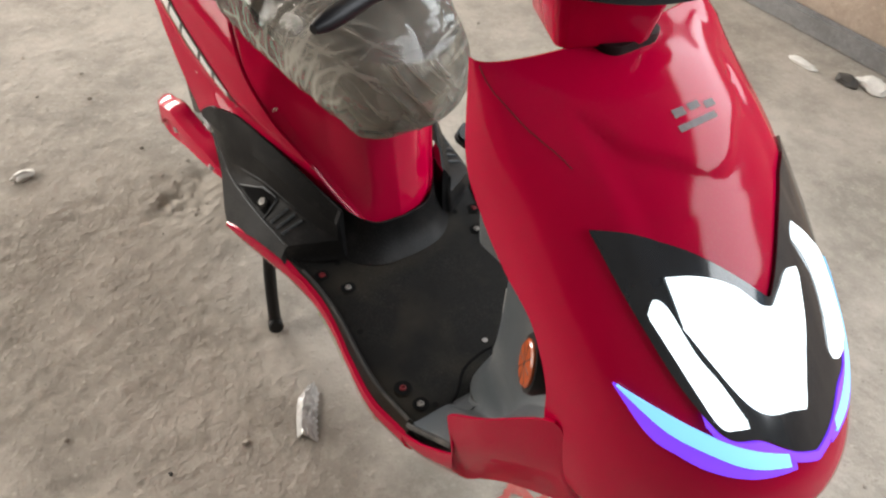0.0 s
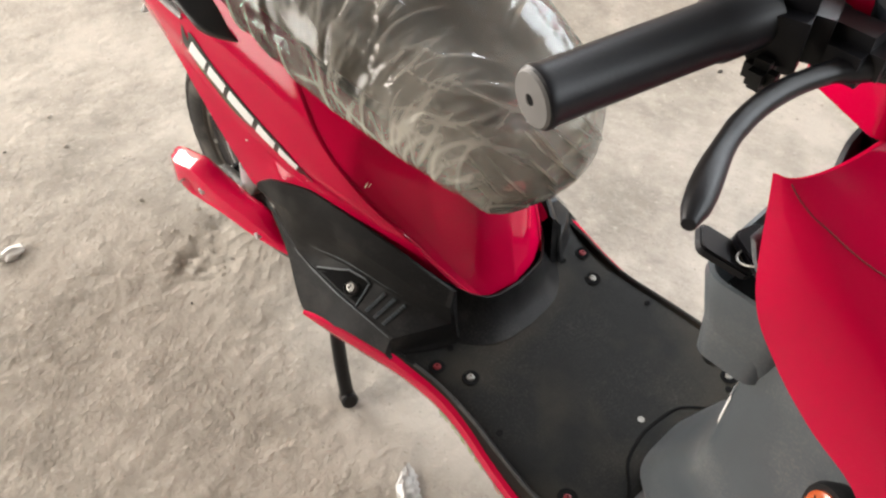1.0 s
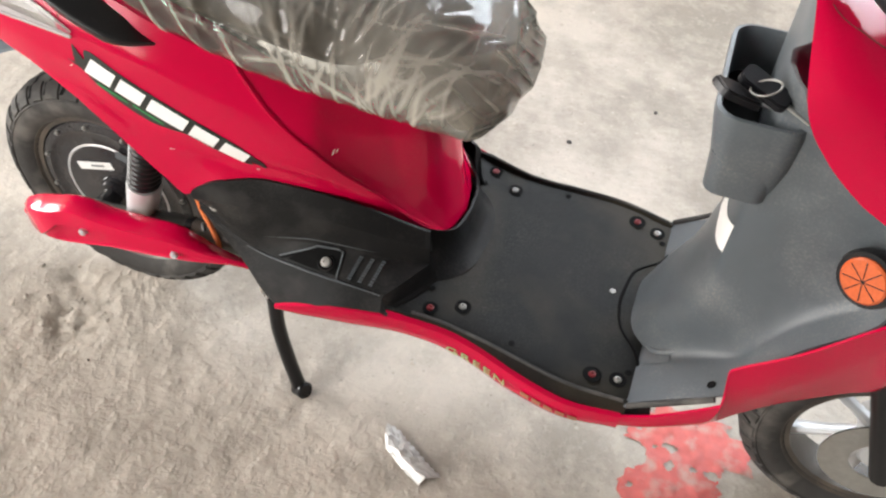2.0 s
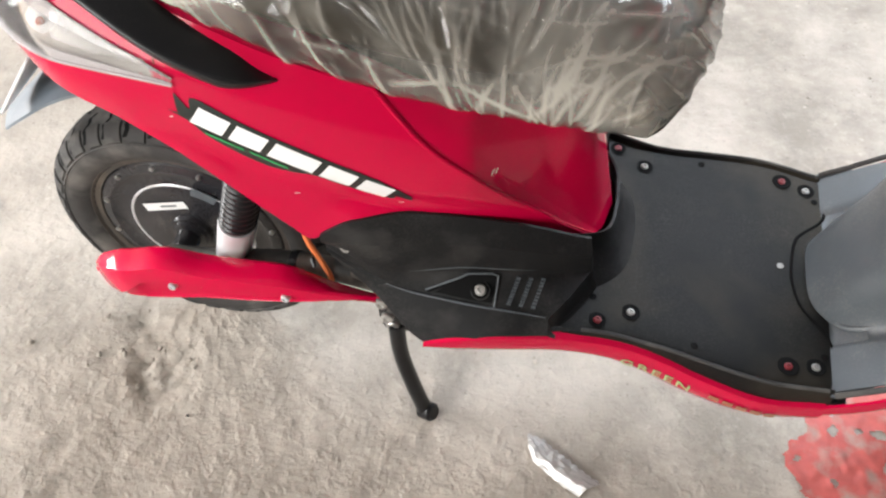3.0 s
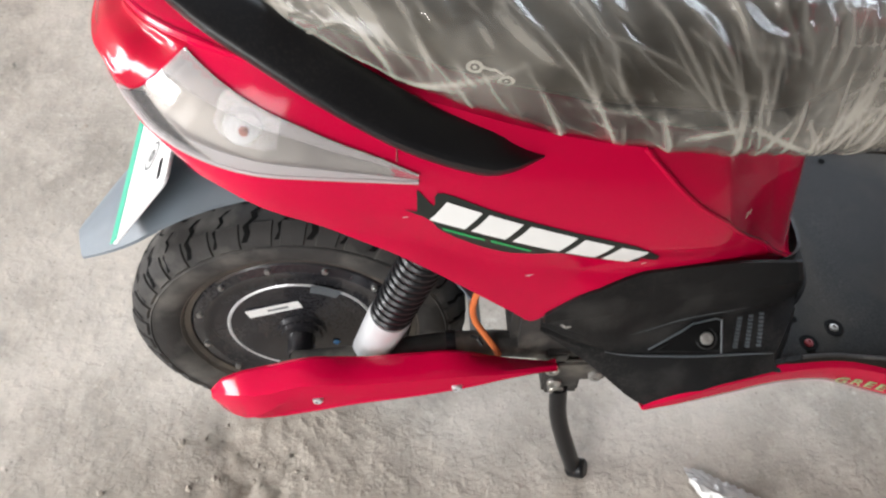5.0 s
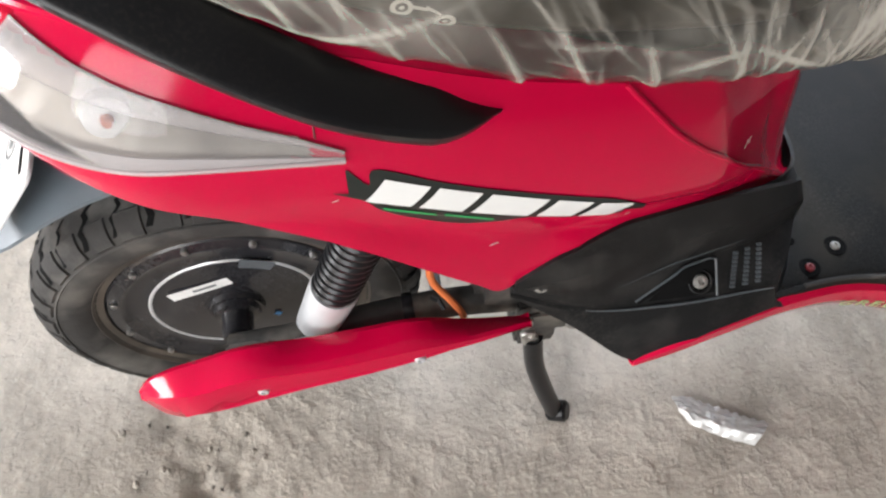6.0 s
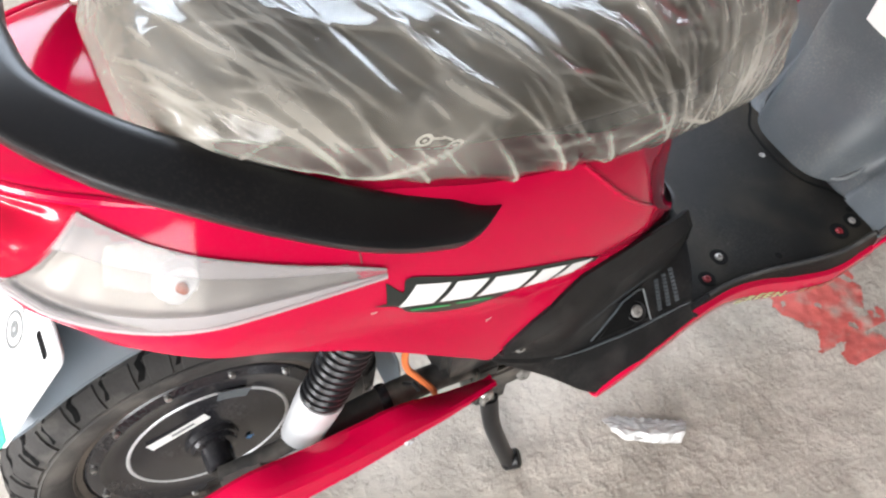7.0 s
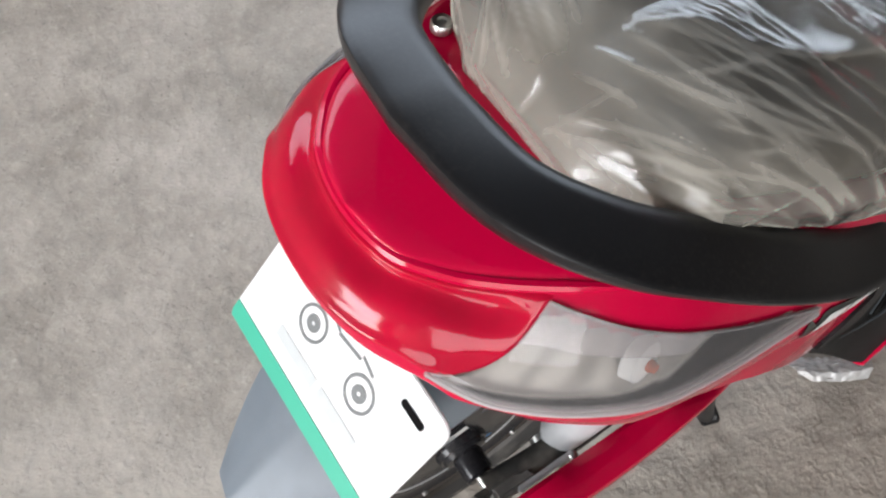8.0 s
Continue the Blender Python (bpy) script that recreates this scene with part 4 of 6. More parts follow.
for sd in (-1, 1):
    rows = []
    for x in np.linspace(0.452, 0.958, 54):
        y, a, b = edge_y(x), belly_top(x), belly_low(x)
        prof = [(y - 0.004, a + 0.004), (y + 0.003, a), (y + 0.004, a * 0.75 + b * 0.25), (y - 0.002, a * 0.4 + b * 0.6), (y - 0.014, b + 0.004), (y - 0.028, b), (y - 0.05, b + 0.004)]
        rows.append([(x, sd * q, z) for q, z in prof])
    part("belly_panel", shell(rows, 0.004, lambda p: (0, -math.copysign(1, p[1]) * 0.8, 0.3)), RED, scooter)
    # black cover between body and belly, with a sloping step pad
    pad_iy = knots([(0.325, 0.176), (0.40, 0.183), (0.48, 0.168), (0.605, 0.132), (0.65, 0.108)])
    pad_iz = knots([(0.325, 0.466), (0.36, 0.450), (0.40, 0.440), (0.50, 0.444), (0.605, 0.424), (0.65, 0.410)])
    pad_oy = knots([(0.325, 0.179), (0.40, 0.188), (0.48, 0.192), (0.605, 0.184)])
    pad_oz = knots([(0.325, 0.460), (0.36, 0.438), (0.40, 0.421), (0.48, 0.413), (0.56, 0.404), (0.605, 0.397)])
    foot_y = knots([(0.325, 0.178), (0.38, 0.192), (0.451, 0.221), (0.535, 0.212), (0.605, 0.197)])
    foot_z = knots([(0.325, 0.455), (0.36, 0.425), (0.40, 0.392), (0.451, 0.354), (0.535, 0.377), (0.605, 0.377)])

    def pad(x, f, out=0.0):
        return Vector((x, sd * (pad_iy(x) + (pad_oy(x) - pad_iy(x)) * f + out * 0.55), pad_iz(x) + (pad_oz(x) - pad_iz(x)) * f + out * 0.8))

    # the front edge of the pad runs slantwise, further forward near the tunnel
    reach = (0.640, 0.645, 0.648, 0.647, 0.626, 0.606, 0.603, 0.604, 0.605)
    rows = []
    for u in list(np.linspace(0, 1, 48)) + [1.012, 1.03, 1.05]:
        prof = []
        for k, end in enumerate(reach):
            x = 0.325 + (end - 0.325) * min(u, 1.0)
            top = body_at(s_of_x(min(x, 0.636)), z_low(min(x, 0.636)) + 0.004, -1, 0.004)
            yt, zt = abs(top.y), top.z
            iy, iz, oy, oz, fy, fz = pad_iy(x), min(pad_iz(x), zt - 0.006), pad_oy(x), pad_oz(x), foot_y(x), foot_z(x)
            y, z = ((yt, zt), (yt * 0.5 + iy * 0.5 + 0.007, zt * 0.55 + iz * 0.45 + 0.002), (iy + 0.001, iz + 0.0065), (iy + 0.002, iz - 0.0005), (iy * 0.5 + oy * 0.5, iz * 0.5 + oz * 0.5), (oy - 0.002, oz + 0.003), (oy + 0.001, oz - 0.002),
                    (oy * 0.5 + fy * 0.5, oz * 0.5 + fz * 0.5), (fy, fz))[k]
            if u > 1:
                q = (u - 1) / 0.05
                z = z + (min(z, 0.374) - z) * min(1.0, q * 1.3) ** 0.7
                x += 0.010 * q
            prof.append((x, sd * y, z))
        rows.append(prof)
    cover = part("side_cover", shell(rows, 0.004, lambda p: (0, -math.copysign(1, p[1]), 0)), BLACK, scooter, "scuffed black plastic side cover", angle=18)
    screw(pad(0.517, 0.55, 0.004), (0, sd * 0.55, 0.8), cover, 0.0075, DULLS)
    part("bolt_well", lathe([(0.013, 0.0), (0.0115, 0.0015), (0.010, 0.0)], pad(0.517, 0.55, 0.003), (0, sd * 0.55, 0.8), 20, loop=True), BLACK, cover)
    screw((0.352, sd * 0.181, 0.474), (0, sd, 0.4), cover, 0.0075, DULLS)
    part("recess_edge", tube([pad(0.450, 0.75), pad(0.490, 0.25, 0.002), pad(0.500, 0.12, 0.003), pad(0.528, 0.08, 0.003), pad(0.536, 0.14, 0.003), pad(0.536, 0.95, 0.002)], 0.0013, 6), GREY, cover, "worn pale recess edge")
    # dark patch laid on the pad, painting the shade inside the bolt's recess
    floor_edge = [(0.462, 0.80), (0.490, 0.30), (0.502, 0.17), (0.527, 0.13), (0.5335, 0.18), (0.5335, 0.86), (0.500, 0.86)]
    bm = bmesh.new()
    mid = bm.verts.new(pad(0.508, 0.55, 0.0026))
    loop = [bm.verts.new(pad(x, f, 0.0026)) for x, f in floor_edge]
    for a, b in zip(loop, loop[1:] + loop[:1]):
        bm.faces.new((mid, a, b))
    part("recess_shade", bm, GROOVE, cover, "dark patch painting the shade in the recess round the bolt", smooth=False)
    for f, x0, x1 in ((0.0, 0.372, 0.628), (1.0, 0.40, 0.600)):
        ridge = [pad(x, f, 0.0025 if f else 0.0) + Vector((0, 0, 0 if f else 0.0055)) for x in np.linspace(x0, x1, 24)]
        part("pad_edge", tube(ridge, [0.0005 + 0.0011 * math.sin(math.pi * k / 23) for k in range(24)], 6), GREY, cover, "pale rubbed edge of the step pad")
    # dark bar painted in for the shadow at the recess's rear
    part("recess_shadow_gap", tube([pad(0.452, 0.80, -0.001), pad(0.484, 0.40)], 0.0026, 6), GROOVE, cover)
    for k in range(3):
        bm = bmesh.new()
        for q in range(9):
            c = pad(0.560 + 0.015 * k - 0.008 * q / 9, 0.16 + 0.082 * q, 0.0022)
            for dx in (-0.0014, 0.0014):
                b2 = box_bm(c.x + dx, c.y, c.z, 0.0022, 0.0030, 0.0020, 0)
                me = bpy.data.meshes.new("tmp")
                b2.to_mesh(me)
                b2.free()
                bm.from_mesh(me)
                bpy.data.meshes.remove(me)
        part("vent_slot", bm, GREY, cover, smooth=False)

# underside pan
rows = [[(x, y, belly_low(x) + 0.004) for y in np.linspace(-edge_y(x) + 0.03, edge_y(x) - 0.03, 7)] for x in np.linspace(0.47, 1.0, 16)]
part("underside_pan", shell(rows, 0.01, lambda p: (0, 0, 1)), FRAME, scooter)

# footboard with raised rim
rows = []
for x in np.linspace(0.585, 0.962, 46):
    e, z = edge_y(x) - 0.003, mat_z(x)
    t = belly_top(x) + 0.006 if x > 0.64 else belly_top(0.64) + 0.006
    t = max(t, z - 0.012)
    half = [(0, z), (e * 0.4, z), (e * 0.75, z), (e - 0.018, z), (e - 0.012, z - 0.001), (e - 0.009, max(z, t) + 0.003), (e - 0.003, max(z, t) + 0.003), (e, t - 0.004), (e, t - 0.014)]
    rows.append([(x, -y, q) for y, q in half[::-1]] + [(x, y, q) for y, q in half[1:]])
footboard = part("footboard", shell(rows, 0.006, lambda p: (0, 0, -1)), MATB, scooter, "dusty black rubber footboard with screw holes", angle=30)
for x, y in ((0.705, 0.130), (0.941, 0.150)):
    for sd in (-1, 1):
        z = mat_z(x)
        part("screw_well", lathe([(0.0125, 0.0012), (0.0105, 0.0016), (0.0095, -0.0002), (0.0, -0.0006)], (x, sd * y, z), (0, 0, 1), 20), GROOVE, footboard)
        screw((x, sd * y, z + 0.0002), (0, 0, 1), footboard, 0.0056, DULLS)
for x, y, r in ((0.664, 0.154, 0.0115), (0.906, 0.158, 0.0135)):
    for sd in (-1, 1):
        part("rim_ring", lathe([(r, 0.0012), (r - 0.002, 0.0016), (r - 0.003, 0.0), (0.0, -0.0004)], (x, sd * y, mat_z(x) + 0.0005), (0, 0, 1), 20), GROOVE, footboard)
        screw((x, sd * y, mat_z(x) + 0.0005), (0, 0, 1), footboard, 0.0055, RED_INNER, "red_clip")
for x, y in ((0.788, 0.159), (0.953, 0.132), (0.90, 0.0), (0.968, 0.165), (0.655, 0.12)):
    for sd in ((-1, 1) if y else (1,)):
        part("small_hole", lathe([(0.0048, 0.0006), (0.004, 0.001), (0.0, -0.0002)], (x, sd * y, mat_z(x) + 0.0006), (0, 0, 1), 12), GROOVE if y else DULLS, footboard)

for sd in (-1, 1):
    bead = []
    for x in np.linspace(0.645, 0.955, 40):
        bead.append((x, sd * (edge_y(x) - 0.0085), max(mat_z(x), belly_top(x) + 0.006, mat_z(x) - 0.012) + 0.0035))
    part("rim_bead", tube(bead, 0.0026, 8), RUBBER, footboard, "dusty grey edge bead")

# black skirt where the cowl meets the footboard
rows = []
for sd, span in ((-1, np.linspace(s_of_x(0.575), 0, 22)), (1, np.linspace(0, s_of_x(0.575), 22)[1:])):
    for s in span:
        x = float(np.interp(s, np.linspace(0, 1, 301), ring[:, 0]))
        zt = z_low(x) + 0.008
        col = []
        for k in range(7):
            f = k / 6
            p = body_at(s, zt, sd, 0.004 + 0.030 * f ** 3)
            p.z = zt + (mat_z(max(x, 0.6)) + 0.001 - zt) * f
            col.append(p)
        rows.append(col)
part("tunnel_skirt", shell(rows, 0.004, lambda p: (-1, 0, 0)), BLACK, scooter)

# lettering along the belly
def lettering(text, size, place, material, parent, name):
    cu = bpy.data.curves.new(name, "FONT")
    cu.body, cu.size, cu.extrude, cu.space_character = text, size, 0.0004, 1.25
    tmp = bpy.data.objects.new(name, cu)
    me = bpy.data.meshes.new_from_object(tmp)
    bm = bmesh.new()
    bm.from_mesh(me)
    for v in bm.verts:
        v.co = place(v.co.x, v.co.y, v.co.z)
    bpy.data.objects.remove(tmp)
    return part(name, bm, material, parent, smooth=False)


def on_belly(x0):
    def fn(u, v, w):
        x = x0 + u
        a, b = belly_top(x), belly_low(x)
        z = a - 0.036 + v
        f = (a - z) / (a - b)
        y = edge_y(x) + 0.0035 + (0.0012 if f < 0.3 else 0.0012 - 0.006 * (f - 0.3) / 0.4)
        return Vector((x, -y - 0.0012 - w, z))
    return fn


lettering("GREEN", 0.026, on_belly(0.700), OLIVE, scooter, "belly_lettering")
for k in range(5):
    x = 0.818 + 0.018 * k
    pl = on_belly(x)
    bm = bmesh.new()
    bm.faces.new([bm.verts.new(pl(u, v, 0)) for u, v in ((0, 0.004), (0.013, 0.004), (0.013, 0.017), (0, 0.017))])
    part("faded_mark", bm, FADED, scooter, smooth=False)

# ---- scooter: rear wheel, swing arm, shock ----
RW, RR = Vector((0.035, 0.0, 0.250)), 0.227


def wheel(name, c, R, parent):
    prof = []
    for a in np.linspace(-math.pi * 0.78, math.pi * 0.78, 26):
        prof.append((R - 0.040 + 0.040 * math.cos(a), 0.046 * math.copysign(abs(math.sin(a)) ** 0.85, math.sin(a))))
    rim_prof = [(R - 0.060, -0.036), (R - 0.066, -0.037), (R - 0.070, -0.032), (R - 0.078, -0.030), (R - 0.078, 0.030), (R - 0.070, 0.032), (R - 0.066, 0.037), (R - 0.060, 0.036)]
    w = part(name, lathe(rim_prof, c, (0, -1, 0), 64, loop=True), RIMM, parent)
    tyre = part("tyre", lathe(prof, c, (0, -1, 0), 72, loop=True), RUBBER, w, "dusty black rubber tyre with angular tread")
    bm = bmesh.new()
    for k in range(34):
        for sd in (-1, 1):
            a = k * math.tau / 34 + (0.09 if sd > 0 else 0)
            pts = []
            for dy, da in ((0.003, 0.0), (0.011, 0.050), (0.018, 0.040), (0.027, 0.095), (0.034, 0.090), (0.0405, 0.12)):
                al = math.asin(min(1, (dy / 0.046) ** (1 / 0.85)))
                r = R - 0.040 + 0.040 * math.cos(al) + 0.0003
                pts.append((r, sd * dy, a + da))
            wd = 0.0026 + 0.0012 * (k % 2)
            for (r0, y0, a0), (r1, y1, a1) in zip(pts, pts[1:]):
                q = []
                for r, y, aa, o in ((r0, y0, a0, -wd), (r1, y1, a1, -wd), (r1, y1, a1, wd), (r0, y0, a0, wd)):
                    ang = aa + o / r
                    q.append(bm.verts.new((c[0] + (r + 0.0006) * math.cos(ang), c[1] + y * 1.012, c[2] + (r + 0.0006) * math.sin(ang))))
                bm.faces.new(q)
    part("tread_groove", bm, GROOVE, tyre, smooth=False)
    bm = bmesh.new()
    for k in range(34):
        for sd in (-1, 1):
            a = k * math.tau / 34 + (0.09 if sd > 0 else 0) + 0.125
            grid = []
            for i, dy in enumerate((0.0225, 0.024, 0.031, 0.038, 0.0430, 0.0440)):
                al = math.asin(min(1, (dy / 0.046) ** (1 / 0.85)))
                rim_row = []
                for j in range(6):
                    lift = 0.0022 if 0 < i < 5 and 0 < j < 5 else -0.001
                    r = R - 0.040 + (0.040 + lift) * math.cos(al)
                    ang = a + (0.004, 0.010, 0.050, 0.095, 0.138, 0.144)[j] * (1.0 if k % 2 else 0.86) + 0.9 * (dy - 0.0225)
                    rim_row.append((c[0] + r * math.cos(ang), c[1] + sd * (dy + lift * math.sin(al)) * 1.01, c[2] + r * math.sin(ang)))
                grid.append(rim_row)
            grid_bm(grid, bm=bm)
    part("tread_lug", bm, RUBBER, tyre)["kind"] = "stuff"
    for sd in (-1, 1):
        part("sidewall_ridge", lathe([(R - 0.0305, 0.0), (R - 0.029, 0.0013), (R - 0.0275, 0.0)], c + Vector((0, sd * 0.0455, 0)), (0, sd, 0), 64, loop=True), RUBBER, tyre)
        part("tyre_bead", lathe([(R - 0.052, 0.0), (R - 0.049, 0.003), (R - 0.046, 0.0)], c + Vector((0, sd * 0.0405, 0)), (0, sd, 0), 64, loop=True), RUBBER, tyre)
    return w


rear = wheel("rear_wheel", RW, RR, scooter)
for sd in (-1, 1):
    prof = [(RR - 0.076, 0.024), (RR - 0.082, 0.031), (0.132, 0.033), (0.124, 0.028), (0.106, 0.0285), (0.060, 0.031), (0.034, 0.033), (0.032, 0.040), (0.024, 0.041), (0.022, 0.036), (0.0, 0.036)]
    cover = part("hub_cover", lathe(prof, RW, (0, sd, 0), 64), HUB, rear, "black electric hub motor cover")
    part("hub_line", lathe([(0.101, 0.0), (0.0995, 0.0012), (0.0975, 0.0012), (0.096, 0.0)], RW + Vector((0, sd * 0.0288, 0)), (0, sd, 0), 64, loop=True), SILVER, cover, "thin pale grey painted ring")
    for k in range(12):
        a = k * math.tau / 12 + 0.2
        screw(RW + Vector((0.138 * math.cos(a), sd * 0.033, 0.138 * math.sin(a))), (0, sd, 0), cover, 0.0042)
    part("axle", lathe([(0.0075, 0.03), (0.0075, 0.062), (0.014, 0.062), (0.0145, 0.075), (0.0075, 0.076), (0.0075, 0.115), (0.006, 0.117)], RW, (0, sd, 0), 20), STEEL, rear)
    part("axle_collar", lathe([(0.030, 0.036), (0.027, 0.046), (0.019, 0.048), (0.0185, 0.074), (0.016, 0.077), (0.0, 0.078)], RW, (0, sd, 0), 24), HUB, rear, "black collar round the axle")
st = bmesh.new()
st.faces.new([st.verts.new((x, -0.0325, z)) for x, z in ((-0.036, 0.297), (0.037, 0.318), (0.042, 0.303), (-0.031, 0.281))])
part("hub_sticker", st, WHITE, rear, "white paper sticker", smooth=False)
bm = bmesh.new()
bm.faces.new([bm.verts.new((x, -0.0330, z)) for x, z in ((-0.006, 0.3), (0.022, 0.308), (0.0235, 0.3035), (-0.0045, 0.2955))])
part("sticker_bar", bm, INK, rear, smooth=False)

for name, a0, a1, r0, r1, m in (("tape_patch", 0.95, 1.35, 0.089, 0.106, GREY), ("paint_dot", -0.75, -0.60, 0.052, 0.060, BLUEDOT)):
    bm = bmesh.new()
    aa = np.linspace(a0, a1, 6)
    for p, q in zip(aa, aa[1:]):
        bm.faces.new([bm.verts.new((RW.x + r * math.cos(a), -0.0335, RW.z + r * math.sin(a))) for r, a in ((r0, p), (r0, q), (r1, q), (r1, p))])
    part(name, bm, m, rear, smooth=False)

for sd in (-1, 1):
    arm = part("swing_arm", tube(spline([(0.030, sd * 0.094, 0.262), (0.12, sd * 0.100, 0.280), (0.20, sd * 0.100, 0.300), (0.29, sd * 0.098, 0.302), (0.40, sd * 0.094, 0.275)], 18), 0.0165, 12, flat=1.1), FRAME, scooter, "grimy black steel swing arm")
    part("axle_plate", box_bm(0.038, sd * 0.098, 0.25, 0.06, 0.012, 0.05, 0.004), FRAME, arm)
    lo, hi = Vector((0.120, sd * 0.087, 0.252)), Vector((0.222, sd * 0.109, 0.560))
    d = (hi - lo).normalized()
    shock = part("shock_absorber", lathe([(0.010, 0.0), (0.013, 0.006), (0.014, 0.022), (0.022, 0.030), (0.0245, 0.036), (0.0275, 0.122), (0.0265, 0.130), (0.012, 0.132), (0.011, 0.2), (0.011, 0.30)], lo, d, 30), SILVER, scooter, "silver shock absorber with black coil spring")
    q = d.to_track_quat("Z", "Y").to_matrix()
    coil = [lo + q @ Vector((0.0215 * math.cos(a), 0.0215 * math.sin(a), 0.130 + a / math.tau * 0.0125)) for a in np.linspace(0, math.tau * 12, 260)]
    part("coil_spring", tube(coil, 0.0052, 8), RAILB, shock)
    part("lower_bush", lathe([(0.014, -0.014), (0.015, 0.0), (0.014, 0.014)], lo, (0, 1, 0), 18), STEEL, shock)

    part("arm_clip", lathe([(0.0185, -0.006), (0.0195, 0.0), (0.0185, 0.006)], (0.235, sd * 0.0985, 0.303), (1, 0, 0.05), 18), HUB, arm)
    part("cable_tie", tube([(0.262, sd * 0.099, 0.322), (0.268, sd * 0.112, 0.338), (0.272, sd * 0.118, 0.330)], 0.003, 6), RAILB, arm)
    part("shock_mount", box_bm(0.118, sd * 0.106, 0.272, 0.034, 0.022, 0.030, 0.005), DULLS, arm)
    screw((0.118, sd * 0.117, 0.272), (0, sd, 0), arm, 0.009, STEEL, "mount_bolt")
    part("brake_arm", box_bm(0.088, sd * 0.118, 0.297, 0.075, 0.007, 0.013, 0.002, Matrix.Rotation(-0.15, 4, "Y")), SILVER, arm, "silver lever beside the axle")
    screw((0.122, sd * 0.122, 0.303), (0, sd, 0), arm, 0.006, STEEL, "lever_bolt")
    part("axle_bracket", box_bm(0.052, sd * 0.108, 0.276, 0.052, 0.016, 0.026, 0.004), DULLS, arm)

# red cover over the swing arm: a box section, open below
lo_z = knots([(-0.074, 0.258), (-0.062, 0.241), (-0.035, 0.234), (0.032, 0.243), (0.115, 0.268), (0.184, 0.279), (0.24, 0.287), (0.30, 0.297), (0.366, 0.308)])
in_z = knots([(-0.074, 0.270), (-0.062, 0.288), (-0.040, 0.304), (0.007, 0.322), (0.05, 0.336), (0.12, 0.334), (0.186, 0.338), (0.236, 0.341), (0.303, 0.318), (0.366, 0.304)])
cr_z = knots([(-0.074, 0.265), (-0.062, 0.281), (-0.040, 0.297), (0.007, 0.315), (0.05, 0.331), (0.12, 0.333), (0.186, 0.335), (0.236, 0.335), (0.303, 0.325), (0.366, 0.314)])
cr_y = knots([(-0.072, 0.138), (-0.050, 0.152), (-0.02, 0.163), (0.05, 0.167), (0.2, 0.167), (0.30, 0.158), (0.366, 0.146)])
for sd in (-1, 1):
    rows = []
    for x in np.concatenate([np.linspace(-0.074, 0.0, 18), np.linspace(0.01, 0.366, 44)]):
        lo_, zi, zc, yc = lo_z(x), in_z(x), cr_z(x), cr_y(x)
        yi = min(0.130, yc - 0.006)
        dent = min(1.0, max(0.0, (x + 0.030) / 0.05))
        belt = lo_ + (zc - lo_) * (0.12 + 0.48 * dent)
        dent *= 0.009 * min(1.0, max(0.0, (0.34 - x) / 0.08))
        prof = [(yi - 0.001, zi - 0.012), (yi, zi - 0.002), (yi + 0.003, zi), (yi * 0.5 + yc * 0.5, zi * 0.5 + zc * 0.5 + 0.002), (yc - 0.005, zc), (yc - 0.001, zc - 0.002), (yc, zc - 0.006),
                (yc + 0.001, belt + 0.002), (yc - 0.001 - dent, belt - 0.003), (yc - 0.003 - dent, lo_ + 0.008), (yc - 0.005 - dent * 0.6, lo_ + 0.002), (yc - 0.009, lo_), (yc - 0.016, lo_ + 0.001)]
        rows.append([(x, sd * y, z) for y, z in prof])
    cov = part("swing_arm_cover", shell(rows, 0.003, lambda p: (0, -math.copysign(0.8, p[1]), -0.4)), RED, scooter, "glossy red swing arm cover", angle=30)
    for x, z in ((0.065, 0.284), (0.239, 0.303)):
        screw((x, sd * 0.161, z), (0, sd, 0), cov, 0.0065, SILVER)

# centre stand
bracket = part("stand_bracket", box_bm(0.385, 0.0, 0.225, 0.05, 0.236, 0.055, 0.004), FRAME, scooter, "grimy steel stand bracket")
for sd in (-1, 1):
    leg = part("stand_leg", tube(spline([(0.382, sd * 0.118, 0.215), (0.388, sd * 0.128, 0.15), (0.405, sd * 0.138, 0.08), (0.424, sd * 0.146, 0.016)], 14), [0.0125] * 13 + [0.0135], 14), RAILB, scooter, "black steel centre stand leg")
    part("stand_foot", lathe([(0.012, -0.013), (0.0155, -0.009), (0.0155, 0.012), (0.012, 0.016)], (0.428, sd * 0.147, 0.012), (0.25, sd * 0.1, 0.1), 18), RAILB, leg)
    screw((0.378, sd * 0.122, 0.214), (0, sd, 0), leg, 0.011, name="pivot_bolt")
    part("pivot_plate", box_bm(0.405, sd * 0.118, 0.262, 0.075, 0.010, 0.046, 0.004), FRAME, bracket, "grimy steel plate")
    for bx, bz in ((0.366, 0.275), (0.372, 0.240), (0.425, 0.256)):
        screw((bx, sd * 0.126, bz), (0, sd, 0.2), bracket, 0.0095, STEEL if bx < 0.4 else DULLS, "frame_bolt")
    part("frame_lug", box_bm(0.372, sd * 0.112, 0.262, 0.03, 0.014, 0.08, 0.003), FRAME, bracket)
part("orange_cable", tube(spline([(0.285, -0.085, 0.46), (0.262, -0.10, 0.41), (0.262, -0.102, 0.368), (0.278, -0.108, 0.335), (0.294, -0.118, 0.305), (0.284, -0.122, 0.284), (0.215, -0.120, 0.290), (0.172, -0.104, 0.306)], 40), 0.0042, 8), ORANGE, scooter)
part("battery_tray", box_bm(0.42, 0, 0.36, 0.22, 0.22, 0.14, 0.01), FRAME, scooter, "black steel tray under the body")
